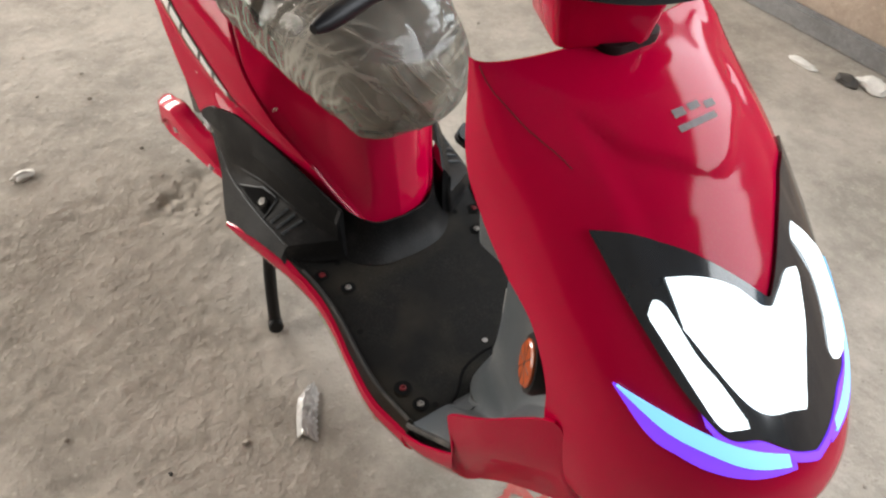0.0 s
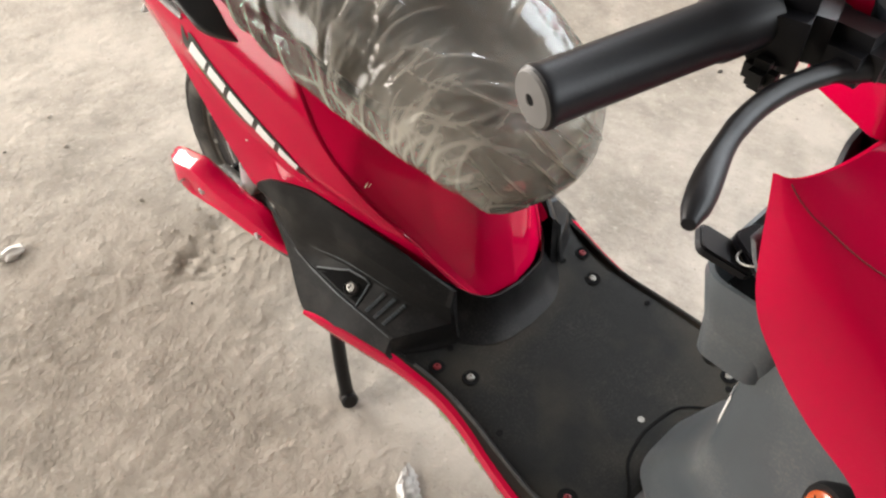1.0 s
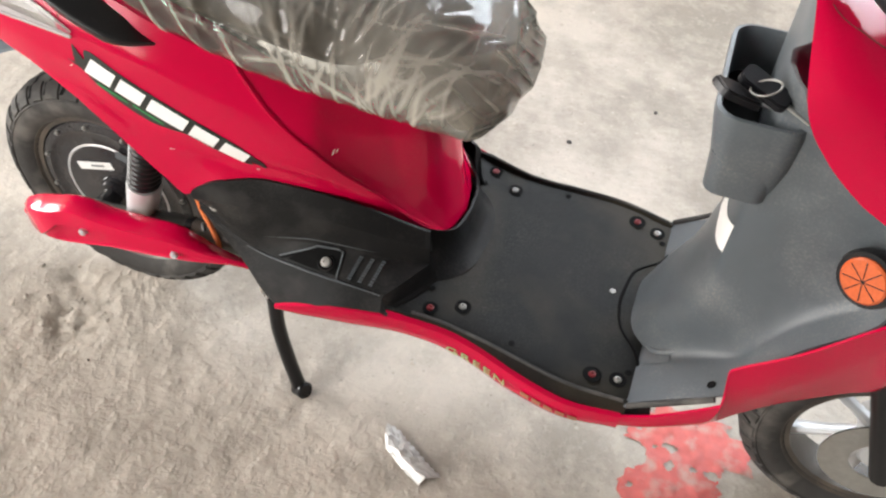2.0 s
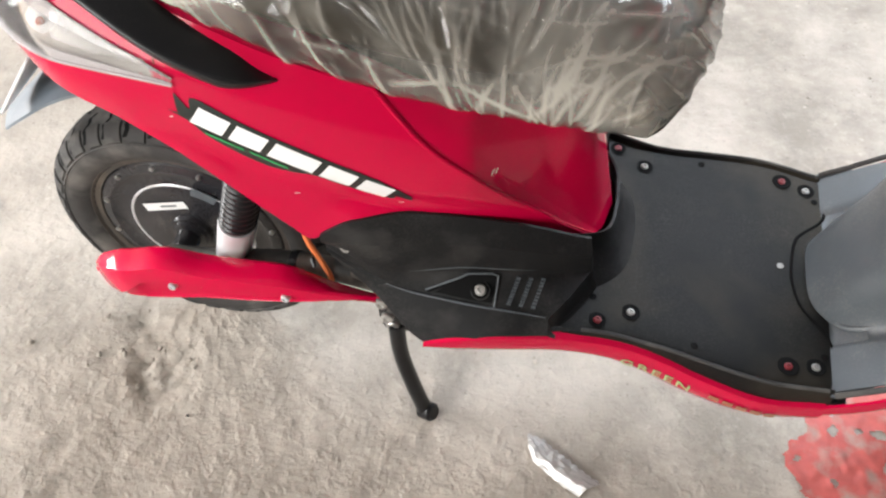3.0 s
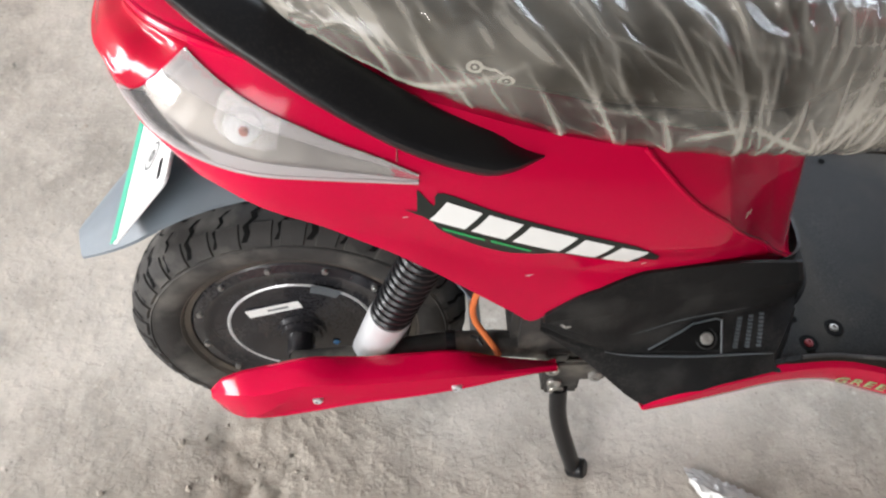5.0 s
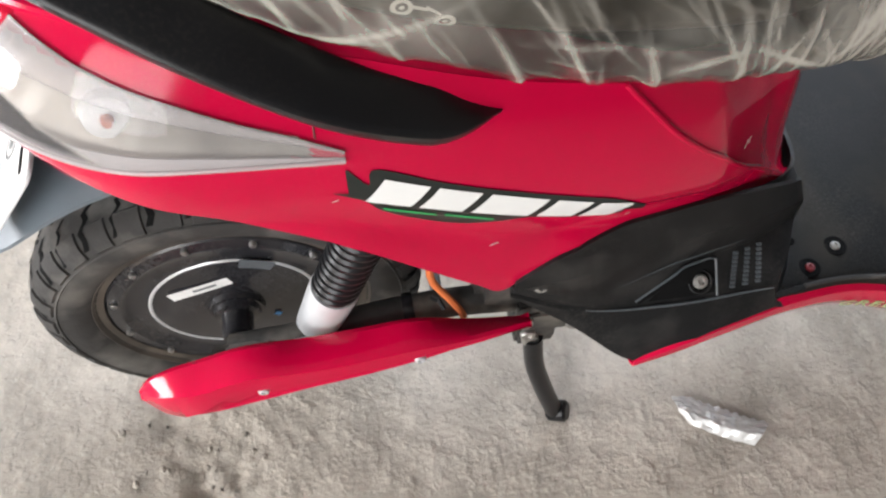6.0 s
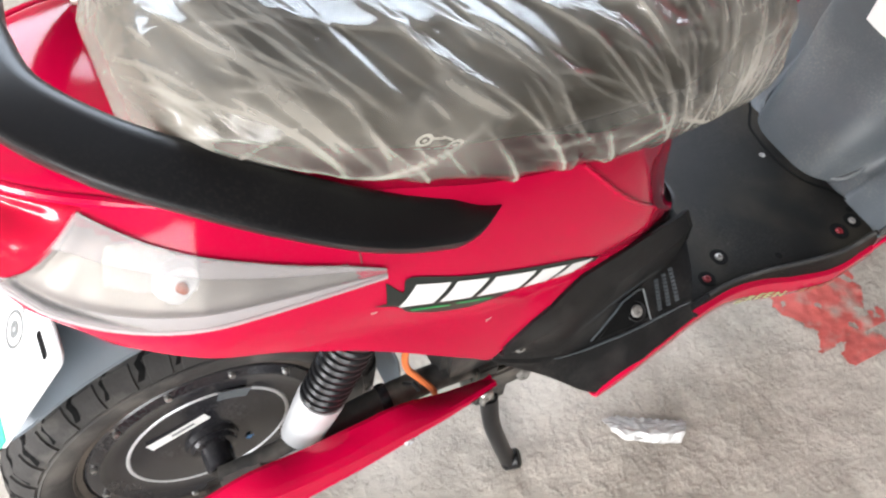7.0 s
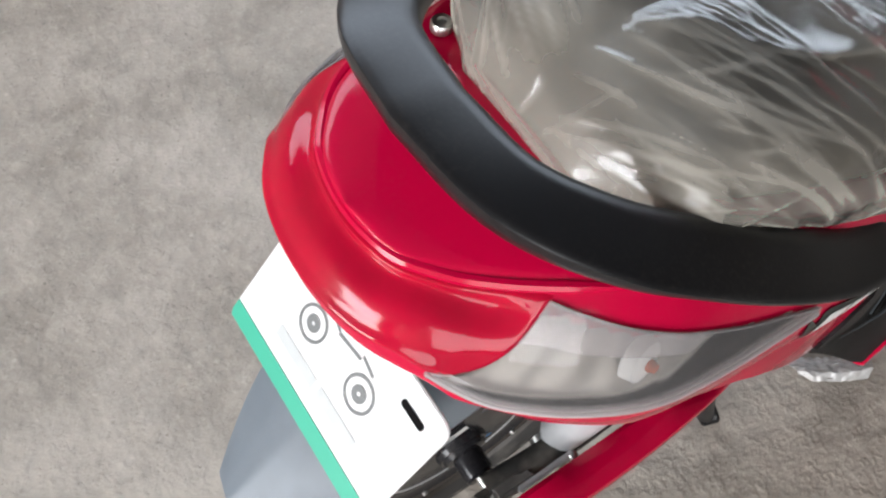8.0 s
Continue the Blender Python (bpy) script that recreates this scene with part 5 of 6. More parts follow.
part("inner_frame", box_bm(0.30, 0.0, 0.44, 0.09, 0.16, 0.05, 0.006), HUB, scooter)
part("inner_body", capped([[(x, 0.12 * math.cos(a) * (0.4 if x < -0.02 else 1), 0.70 + 0.07 * math.sin(a)) for a in (k * math.tau / 16 for k in range(16))] for x in np.linspace(-0.05, 0.6, 8)]), DARKLENS, scooter)

# rear mudguard and plate
rows = []
for a in np.linspace(-0.25, 1.25, 20):
    rows.append([(RW.x + 0.243 * math.cos(a), y, RW.z + 0.243 * math.sin(a)) for y in np.linspace(-0.056, 0.056, 9)])
part("wheel_hugger", shell(rows, 0.003, lambda p: (0.7, 0, 0.5)), FENDER, scooter, "grey plastic guard in front of the rear wheel")
rows = []
for f in np.linspace(0, 1, 16):
    x, z = 0.06 - 0.268 * f, 0.607 + 0.02 * math.sin(f * 3.1) - 0.172 * f ** 1.3
    w = 0.080 - 0.048 * (max(0, f - 0.62) / 0.38) ** 1.5
    rows.append([(x - 0.020 * max(0, f - 0.7) * (1 - abs(y) / w), y, z - (1 - 0.6 * f) * (0.010 * abs(y) / w + 0.026 * max(0, abs(y) / w - 0.45) + 0.030 * max(0, abs(y) / w - 0.8)) + 0.002) for y in np.linspace(-w, w, 21)])
part("rear_mudguard", shell(rows, 0.004, lambda p: (0.3, 0, -1)), FENDER, scooter, "grey plastic rear mudguard")
PC, PU = Vector((-0.088, 0.012, 0.575)), Vector((0.085, 0.0, 0.105)).normalized()
PN = Vector((0, 1, 0)).cross(PU).normalized()
if PN.x > 0:
    PN = -PN


def on_plate(u, v, w):
    return PC + Vector((0, u, 0)) + PU * v + PN * w


def rounded(w, h, r, n=6):
    pts = []
    for cx, cy, a0 in ((w - r, h - r, 0), (-w + r, h - r, 90), (-w + r, -h + r, 180), (w - r, -h + r, 270)):
        pts += [(cx + r * math.cos(radians(a0 + 90 * k / n)), cy + r * math.sin(radians(a0 + 90 * k / n))) for k in range(n + 1)]
    return pts


plate = part("number_plate", prism(rounded(0.112, 0.066, 0.012), 0.004, on_plate, 0.001), PLATEW, scooter, "white plate with a green band", smooth=False)
part("plate_band", prism([(u, v) for u, v in ((-0.108, -0.0655), (0.108, -0.0655), (0.111, -0.060), (0.111, -0.048), (-0.111, -0.048), (-0.111, -0.060))], 0.0006, lambda u, v, w: on_plate(u, v, w + 0.0042), 0), PLATEG, plate, smooth=False)
for u in (-0.036, 0.036):
    for r in (0.0172, 0.008):
        bm = bmesh.new()
        rr = [[bm.verts.new(on_plate(u + q * math.cos(a), 0.010 + q * math.sin(a), 0.0046)) for a in (k * math.tau / 28 for k in range(28))] for q in (r, r - 0.003 if r > 0.01 else 0.002)]
        for k in range(28):
            bm.faces.new((rr[0][k], rr[0][(k + 1) % 28], rr[1][(k + 1) % 28], rr[1][k]))
        part("printed_ring", bm, INK, plate, smooth=False)
for u0, v0, u1, v1 in ((-0.036, 0.030, -0.018, 0.034), (-0.018, 0.030, 0.012, 0.026), (0.012, 0.028, 0.030, 0.034), (0.030, 0.034, 0.036, 0.030)):
    bm = bmesh.new()
    bm.faces.new([bm.verts.new(on_plate(u, v, 0.0046)) for u, v in ((u0, v0), (u1, v1), (u1, v1 + 0.003), (u0, v0 + 0.003))])
    part("printed_line", bm, INK, plate, smooth=False)
for k in range(2):
    bm = bmesh.new()
    bm.faces.new([bm.verts.new(on_plate(u, v, 0.0046)) for u, v in ((-0.062 + 0.062 * k, -0.032), (-0.006 + 0.066 * k, -0.032), (-0.006 + 0.066 * k, -0.020), (-0.062 + 0.062 * k, -0.020))])
    part("printed_bar", bm, mat("pale_print", (0.55, 0.58, 0.58), 0.5), plate, smooth=False)
for u in (-0.080, 0.080):
    part("plate_slot", prism(rounded(0.014, 0.0035, 0.003, 3), 0.0006, lambda a, b, w, u=u: on_plate(u + a, 0.044 + b, w + 0.0042), 0), GROOVE, plate, smooth=False)

# ---- scooter: front ----
A_MID = spline([(1.030, 0, 0.945), (1.10, 0, 0.930), (1.18, 0, 0.885), (1.25, 0, 0.815), (1.32, 0, 0.735), (1.385, 0, 0.660), (1.41, 0, 0.60), (1.385, 0, 0.54), (1.32, 0, 0.49)], 201)
A_EDGE = spline([(0.993, 0.155, 0.945), (1.02, 0.17, 0.85), (1.055, 0.172, 0.80), (1.10, 0.174, 0.762), (1.15, 0.175, 0.730), (1.183, 0.174, 0.668), (1.193, 0.172, 0.605), (1.22, 0.160, 0.53), (1.25, 0.13, 0.48)], 201)


ledge_u = knots([(0.0, 0.256), (0.06, 0.250), (0.18, 0.217), (0.30, 0.183), (0.375, 0.125), (0.44, 0.10)])


def apron(u, w, out=0.0):
    """A point of the front apron: u from top to under the nose, w from -1 (right edge) to 1."""
    k = min(max(u, 0), 1) * 200
    i = min(int(k), 199)
    t = k - i
    c, e = A_MID[i] * (1 - t) + A_MID[i + 1] * t, A_EDGE[i] * (1 - t) + A_EDGE[i + 1] * t
    a = min(1.0, abs(w)) * math.pi / 2
    f = math.cos(a) ** 0.85 if abs(w) < 1 else 0.0
    p = Vector((e[0] + (c[0] - e[0]) * f, math.copysign(e[1], w) * math.sin(a), e[2] + (c[2] - e[2]) * f))
    tent = max(0.0, 1 - abs(abs(w) - 0.7333) / 0.24) * min(1.0, max(0.0, u / 0.05)) * min(1.0, max(0.0, (0.62 - u) / 0.2))
    p = p + Vector((0.45, math.copysign(0.7, w), 0.5)) * (0.006 * tent)
    # the nose is set back under the upper hood along a curved ledge
    back = min(1.0, max(0.0, (u - ledge_u(abs(w))) / 0.018)) * min(1.0, max(0.0, (0.44 - abs(w)) / 0.10)) * min(1.0, max(0.0, (0.40 - u) / 0.10))
    p = p - Vector((0.6, 0, 0.75)) * (0.006 * back)
    if out:
        d = 1e-3
        du = apron(min(u + d, 1), w) - apron(max(u - d, 0), w)
        dw = apron(u, min(w + d, 0.999)) - apron(u, max(w - d, -0.999))
        n = dw.cross(du)
        n.normalize()
        if n.x < 0:
            n = -n
        p = p + n * out
    return p


def apron_patch(name, outline, material, parent, out, label="", thick=0.004, n=60):
    """A piece on the apron from an outline in (u, w), filled from its middle."""
    pts = spline(list(outline) + [outline[0]], n)[:-1] if n else outline
    cu, cw = np.mean([p[0] for p in pts]), np.mean([p[1] for p in pts])
    rows = []
    for f, o in ((0.0, out), (0.35, out), (0.7, out), (0.94, out), (1.0, out - 0.0015), (1.0, out - thick)):
        rows.append([apron(cu + (u - cu) * max(f, 0.02), cw + (w - cw) * max(f, 0.02), o) for u, w in pts])
    return part(name, grid_bm(rows, True), material, parent, label)


rows = [[apron(u, w) for w in np.linspace(-1, 1, 81)] for u in np.linspace(0, 1, 150)]
front = part("front_apron", shell(rows, 0.004, lambda p: (-0.8, 0, -0.3)), RED, scooter, "glossy red front apron")
for sd in (-1, 1):
    top = spline([(0.955, 0.193, 0.311), (1.00, 0.193, 0.340), (1.060, 0.192, 0.395), (1.070, 0.193, 0.414), (1.064, 0.195, 0.448), (1.058, 0.197, 0.478), (1.068, 0.197, 0.496), (1.12, 0.195, 0.548), (1.205, 0.178, 0.632), (1.228, 0.160, 0.56), (1.25, 0.131, 0.482)], 61)
    low = spline([(0.955, 0.165, 0.252), (1.00, 0.166, 0.272), (1.05, 0.165, 0.305), (1.065, 0.165, 0.318), (1.075, 0.164, 0.328), (1.085, 0.163, 0.340), (1.10, 0.161, 0.360), (1.14, 0.155, 0.400), (1.20, 0.145, 0.443), (1.235, 0.137, 0.458), (1.252, 0.128, 0.478)], 61)
    rows = [[(a[0] + (b[0] - a[0]) * k / 8, sd * (a[1] + (b[1] - a[1]) * k / 8 + 0.008 * math.sin(k / 8 * math.pi)), a[2] + (b[2] - a[2]) * k / 8) for k in range(9)] for a, b in zip(top, low)]
    part("lower_apron_panel", shell(rows, 0.004, lambda p: (0, -math.copysign(1, p[1]), 0)), RED, scooter)

# grey inner panel behind the apron, down to the footwell
in_x = knots([(0.325, 0.955), (0.338, 0.972), (0.37, 1.014), (0.41, 1.068), (0.47, 1.095), (0.52, 1.120), (0.605, 1.186), (0.668, 1.178), (0.73, 1.145), (0.762, 1.097), (0.80, 1.052), (0.85, 1.018), (0.945, 0.992)])
mid_x = knots([(0.332, 0.934), (0.36, 0.945), (0.40, 0.962), (0.44, 0.982), (0.50, 0.998), (0.60, 1.004), (0.75, 1.00), (0.85, 1.0), (0.945, 0.998)])
in_y = knots([(0.325, 0.183), (0.47, 0.180), (0.605, 0.168), (0.73, 0.171), (0.85, 0.166), (0.945, 0.152)])


def shield(y, z):
    """Depth of the inner panel at a place across and up."""
    xs, xm = in_x(z) - 0.003, mid_x(z)
    flat = 0.070 + 0.014 * min(1, max(0, (z - 0.33) / 0.12))
    t = min(1.0, max(0.0, (abs(y) - flat) / 0.046))
    t = t * t * (3 - 2 * t)
    return xm + (xs - xm) * t + (0.010 + 0.034 * max(0.0, 1 - (z - 0.33) / 0.16)) * (y / 0.084) ** 4 * (1 - t)


rows = []
for z in np.concatenate([np.linspace(0.328, 0.5, 34), np.linspace(0.51, 0.940, 40)]):
    yw = in_y(z) - 0.003
    row = []
    for q in np.linspace(-1, 1, 61):
        y = q * yw
        edge = min(1.0, max(0.0, (abs(y) - 0.06) / 0.035))
        row.append((shield(y, z), y, z - (0.018 + 0.045 * edge) * max(0.0, (z - 0.86) / 0.08)))
    rows.append(row)
inner = part("inner_leg_shield", shell(rows, 0.004, lambda p: (1, 0, 0)), GREY, scooter, "grey plastic inner leg shield", angle=60)
rows = []
for x in np.linspace(0.958, 1.0, 14):
    e = edge_y(x) - 0.003
    z = 0.331 + max(0, x - 0.966) * 0.74
    rows.append([(x, q * e, z + (0.004 if abs(q) > 0.965 else 0)) for q in np.linspace(-1, 1, 41)])
footwell = part("footwell", shell(rows, 0.005, lambda p: (0, 0, -1)), GREY, scooter, "grey plastic footwell")
for sd in (-1, 1):
    part("small_hole", lathe([(0.0062, 0.0006), (0.0052, 0.0012), (0.0, -0.0002)], (1.054, sd * 0.160, 0.401), (-0.6, 0, 0.8), 12), GROOVE, footwell)
    part("edge_strip", tube([(x, sd * (0.1885 - 0.002), z + 0.004) for x, z in ((0.962, 0.331), (1.0, 0.358), (1.06, 0.404))], 0.004, 8), RUBBER, footwell, "dark edge strip")


def rrect(cx, cy, z, hx, hy, r, n=5):
    return [Vector((cx + px, cy + py, z)) for px, py in rounded(hx, hy, r, n)]


rows = [rrect(1.015, -0.015, 0.640, 0.018, 0.060, 0.015), rrect(1.006, -0.015, 0.67, 0.034, 0.078, 0.018), rrect(0.999, -0.015, 0.715, 0.045, 0.090, 0.024), rrect(0.994, -0.015, 0.765, 0.050, 0.097, 0.026),
        rrect(0.994, -0.015, 0.773, 0.049, 0.096, 0.026), rrect(0.994, -0.015, 0.774, 0.045, 0.092, 0.024), rrect(0.994, -0.015, 0.765, 0.043, 0.090, 0.022), rrect(0.996, -0.015, 0.66, 0.036, 0.084, 0.018)]
pocket = part("front_pocket", capped(rows), GREY, scooter, "open grey plastic storage pocket")
# dark sheet across the pocket, standing in for the shade inside
part("pocket_shade", capped([rrect(0.995, -0.015, 0.715, 0.040, 0.087, 0.018), rrect(0.995, -0.015, 0.714, 0.040, 0.087, 0.018)]), GROOVE, pocket)
rows = []
for f in np.linspace(0, 1, 16):
    y, zc = 0.020 - 0.102 * f, 0.567 + 0.016 * f - 0.010 * math.sin(f * math.pi)
    rows.append([(shield(y, zc + q) - 0.0016, y, zc + q) for q in np.linspace(-0.023, 0.023, 6)])
tagp = shell(rows, 0.0006, lambda p: (1, 0, 0))
part("paper_label", tagp, WHITE, inner, "white paper sticker")
# raised lip round the column's foot and the gap at the front of the footboard
half = [(0.947, 0.0), (0.948, 0.026), (0.956, 0.050), (0.972, 0.080), (0.990, 0.092), (1.026, 0.095), (1.055, 0.110), (1.070, 0.125), (1.080, 0.150)]
lipc = [(x, -y) for x, y in half[::-1]] + half[1:]
part("column_lip", tube([(x, y, 0.336 + 0.735 * max(0, x - 0.972)) for x, y in spline(lipc, 60)], 0.0034, 8, flat=1.3), GREY, footwell, "pale grey moulded lip")
gap = [(0.970, 0.186), (0.968, 0.150), (0.966, 0.112), (0.957, 0.092), (0.932, 0.066), (0.921, 0.046), (0.915, 0.0), (0.917, -0.030), (0.927, -0.062), (0.952, -0.090), (0.965, -0.118), (0.969, -0.150), (0.971, -0.186)]
part("mat_gap", tube([(x, y, mat_z(x) + 0.0008) for x, y in spline(gap, 70)], 0.0022, 6, flat=0.5), GROOVE, footboard, "dark gap between rubber and plastic")

# side reflector
for sd in (-1, 1):
    rf = part("reflector_mount", lathe([(0.0, -0.012), (0.031, -0.012), (0.034, 0.002), (0.032, 0.008), (0.0, 0.008)], (1.148, sd * 0.158, 0.655), (-0.55, sd * 0.8, 0.15), 30), BLACK, scooter)
    part("reflector", lathe([(0.0265, 0.006), (0.0265, 0.0105), (0.024, 0.0125), (0.0, 0.013)], (1.148, sd * 0.158, 0.655), (-0.55, sd * 0.8, 0.15), 30), AMBER, rf, "round amber side reflector")
    ax = Vector((-0.55, sd * 0.8, 0.15)).normalized()
    e1 = ax.cross(Vector((0, 0, 1))).normalized()
    e2 = ax.cross(e1)
    face = Vector((1.148, sd * 0.158, 0.655)) + ax * 0.0126
    for q in range(4):
        v = e1 * math.cos(q * math.pi / 4 + 0.3) + e2 * math.sin(q * math.pi / 4 + 0.3)
        part("reflector_rib", tube([face - v * 0.023, face + v * 0.023], 0.0007, 6), BLACK, rf)

# head lamp
def apron_strip(name, w0, w1, upper, lower, material, parent, out, label="", n=40, m=10, thick=0.004):
    """A piece on the apron between two curves u(|w|)."""
    rows = []
    for w in np.linspace(w0, w1, n):
        a, b = upper(abs(w)), lower(abs(w))
        col = [apron(a + (b - a) * k / (m - 1), w, out) for k in range(m)]
        rows.append([apron(a, w, out - thick)] + col + [apron(b, w, out - thick)])
    return part(name, grid_bm(rows), material, parent, label, angle=50)


lamp_low = knots([(0, 0.622), (0.1, 0.604), (0.2, 0.578), (0.375, 0.548), (0.48, 0.452), (0.525, 0.375), (0.56, 0.287)])
housing = apron_strip("headlamp", -0.56, 0.56, knots([(0, 0.425), (0.24, 0.338), (0.45, 0.294), (0.56, 0.281)]), lamp_low, DARKLENS, scooter, 0.004, "dark headlamp glass with lit white LEDs", 70)
apron_strip("chin_light", -0.40, 0.40, lambda w: lamp_low(w) + 0.002, lambda w: lamp_low(w) + 0.017, LEDV, housing, 0.0052, "violet light strip under the headlamp", 60, 5)
apron_strip("main_beam", -0.002, -0.362, knots([(0, 0.434), (0.045, 0.428), (0.135, 0.394), (0.255, 0.368), (0.362, 0.360)]), knots([(0, 0.562), (0.05, 0.556), (0.23, 0.524), (0.30, 0.474), (0.362, 0.424)]), LEDW, housing, 0.0065)
apron_strip("main_beam", -0.002, 0.17, knots([(0, 0.434), (0.06, 0.420), (0.12, 0.408), (0.17, 0.412)]), knots([(0, 0.562), (0.08, 0.505), (0.13, 0.470), (0.17, 0.424)]), LEDW, housing, 0.0065)
apron_strip("led_bar", -0.25, -0.465, knots([(0.25, 0.546), (0.30, 0.496), (0.362, 0.444), (0.39, 0.400), (0.425, 0.385), (0.465, 0.402)]), knots([(0.25, 0.556), (0.29, 0.556), (0.36, 0.542), (0.39, 0.508), (0.435, 0.450), (0.465, 0.409)]), LEDW, housing, 0.0065)
apron_patch("led_bar", [(0.368, 0.261), (0.405, 0.360), (0.442, 0.440), (0.509, 0.460), (0.556, 0.410), (0.556, 0.290), (0.536, 0.240), (0.500, 0.280), (0.450, 0.292), (0.410, 0.262), (0.384, 0.222)], LEDW, housing, 0.0065)
for sd in (-1, 1):
    apron_strip("running_light", sd * 0.10, sd * 0.69, knots([(0.10, 0.606), (0.31, 0.588), (0.52, 0.550), (0.69, 0.508)]), knots([(0.10, 0.635), (0.31, 0.628), (0.52, 0.598), (0.64, 0.560), (0.69, 0.511)]), LEDV, scooter, 0.003, "violet running light strip")
    apron_strip("running_light_core", sd * 0.13, sd * 0.675, knots([(0.13, 0.604), (0.315, 0.577), (0.45, 0.551), (0.57, 0.527), (0.675, 0.508)]), knots([(0.13, 0.624), (0.31, 0.607), (0.42, 0.586), (0.555, 0.558), (0.675, 0.510)]), LEDC, scooter, 0.0055, "cyan running light strip")
    part("apron_seam", tube([apron(u, sd * w, 0.0002) for u, w in spline([(0.006, 0.88), (0.040, 0.77), (0.075, 0.68), (0.156, 0.56), (0.195, 0.52)], 30)], 0.0006, 6), RED_INNER, front)
for w0, w1, u0, u1 in ((-0.075, -0.02, 0.170, 0.182), (0.0, 0.055, 0.170, 0.180), (0.075, 0.13, 0.176, 0.186), (-0.085, 0.105, 0.192, 0.201)):
    apron_strip("emblem_bar", w0, w1, lambda w, u0=u0: u0, lambda w, u1=u1: u1, EMBLEM, front, 0.0006, "worn grey emblem bar", 8, 4, 0.001)

# ---- scooter: handlebar ----
part("steering_stem", tube([(1.03, 0, 0.80), (1.015, 0, 0.94), (1.005, 0, 1.02)], 0.024, 18), FRAME, scooter)
rows = []
for y in np.linspace(-0.150, 0.150, 34):
    k = 1 - (abs(y) / 0.150) ** 2.5
    hx, hz = 0.026 + 0.052 * k, 0.022 + 0.034 * k
    cx, cz = 0.970 + 0.045 * k, 1.044 + 0.006 * k
    rows.append([Vector((cx + hx * math.copysign(abs(math.cos(a)) ** 0.7, math.cos(a)), y, cz + hz * math.copysign(abs(math.sin(a)) ** 0.7, math.sin(a)))) for a in (q * math.tau / 26 for q in range(26))])
headset = part("handlebar_cover", capped(rows), RED, scooter, "glossy red handlebar cover")
neck = part("neck_cover", capped([rrect(1.010, -0.015, 0.946, 0.044, 0.047, 0.012), rrect(1.01, -0.015, 0.950, 0.046, 0.049, 0.012), rrect(1.012, -0.012, 1.0, 0.048, 0.060, 0.016), rrect(1.02, 0, 1.03, 0.05, 0.08, 0.02)]), RED, scooter, "red plastic neck cover")
part("neck_boot", capped([rrect(1.03, 0, 0.900, 0.03, 0.035, 0.02), rrect(1.028, 0, 0.950, 0.030, 0.040, 0.02)]), BLACK, scooter)
rows = []
for y in np.linspace(-0.112, 0.112, 30):
    k = (abs(y) / 0.112) ** 2
    xf = 1.112 - 0.040 * k
    rows.append([Vector(p) for p in ((xf - 0.040, y, 1.016 + 0.004 * k), (xf - 0.010, y, 1.013 + 0.004 * k), (xf, y, 1.019 + 0.004 * k), (xf - 0.004, y, 1.042), (xf - 0.016, y, 1.072 - 0.010 * k), (xf - 0.045, y, 1.080 - 0.010 * k))])
lampbar = part("position_lamp", capped(rows), DARKLENS, headset, "dark clear position lamp with LED cells", angle=50)
part("led_strip", box_bm(1.092, 0.070, 1.044, 0.010, 0.034, 0.014, 0.003), LEDW, lampbar, "lit white LED strip")
for sd in (-1, 1):
    for k in range(5):
        part("led_cell", box_bm(1.1100 - 3.19 * (0.014 + 0.018 * k) ** 2, sd * (0.014 + 0.018 * k), 1.036, 0.006, 0.011, 0.020, 0.002), LAMPIN, lampbar)
    g0, g1 = Vector((0.906, sd * 0.321, 1.045)), Vector((0.950, sd * 0.165, 1.054))
    d = (g1 - g0).normalized()
    L = (g1 - g0).length
    grip = part("grip", lathe([(0.0175, 0.0005), (0.019, 0.002), (0.0195, 0.005), (0.0185, 0.008), (0.0188, L - 0.04), (0.0205, L - 0.036), (0.0205, L), (0.012, L)], g0, d, 30), GRIPM, scooter, "black rubber handlebar grip")
    part("grip_end", lathe([(0.0035, -0.0005), (0.004, -0.0018), (0.0165, -0.0012), (0.0178, 0.0006)], g0, d, 30), GRIPEND, grip, "grey worn grip end")
    part("end_hole", lathe([(0.0034, -0.0014), (0.0, -0.0012)], g0, d, 14), GROOVE, grip)
    part("bar", tube([tuple(g1), (0.985, sd * 0.11, 1.045)], 0.0125, 14), FRAME, scooter)
    part("switch_box", box_bm(0.962, sd * 0.152, 1.048, 0.054, 0.050, 0.056, 0.012, Matrix.Rotation(sd * -0.3, 4, "Z")), GRIPM, scooter, "black handlebar switch box")
    part("switch_button", box_bm(0.968, sd * 0.180, 1.026, 0.022, 0.018, 0.022, 0.006), BLACK, scooter)
    lev = spline([(1.015, sd * 0.135, 1.036), (1.000, sd * 0.165, 1.036), (0.992, sd * 0.20, 1.037), (0.991, sd * 0.235, 1.037), (0.998, sd * 0.272, 1.037), (1.018, sd * 0.330, 1.037)], 26)
    part("brake_lever", tube(lev, [0.0105, 0.010, 0.0095, 0.009] + [0.0070] * 14 + [0.0066, 0.0066, 0.0070, 0.0078, 0.0085, 0.0086, 0.0076, 0.0040], 14), GRIPM, scooter, "black metal brake lever")
    part("lever_perch", box_bm(0.998, sd * 0.136, 1.040, 0.050, 0.040, 0.036, 0.010), GRIPM, scooter)

# the fork stands turned a little to the side
TURNED = Matrix.Translation((1.005, 0, 0)) @ Matrix.Rotation(radians(-24), 4, "Z") @ Matrix.Translation((-1.005, 0, 0))
for ob in (headset, neck):
    ob.matrix_basis = TURNED

# ---- scooter: front wheel ----
FW = Vector((1.345, 0.0, 0.205))
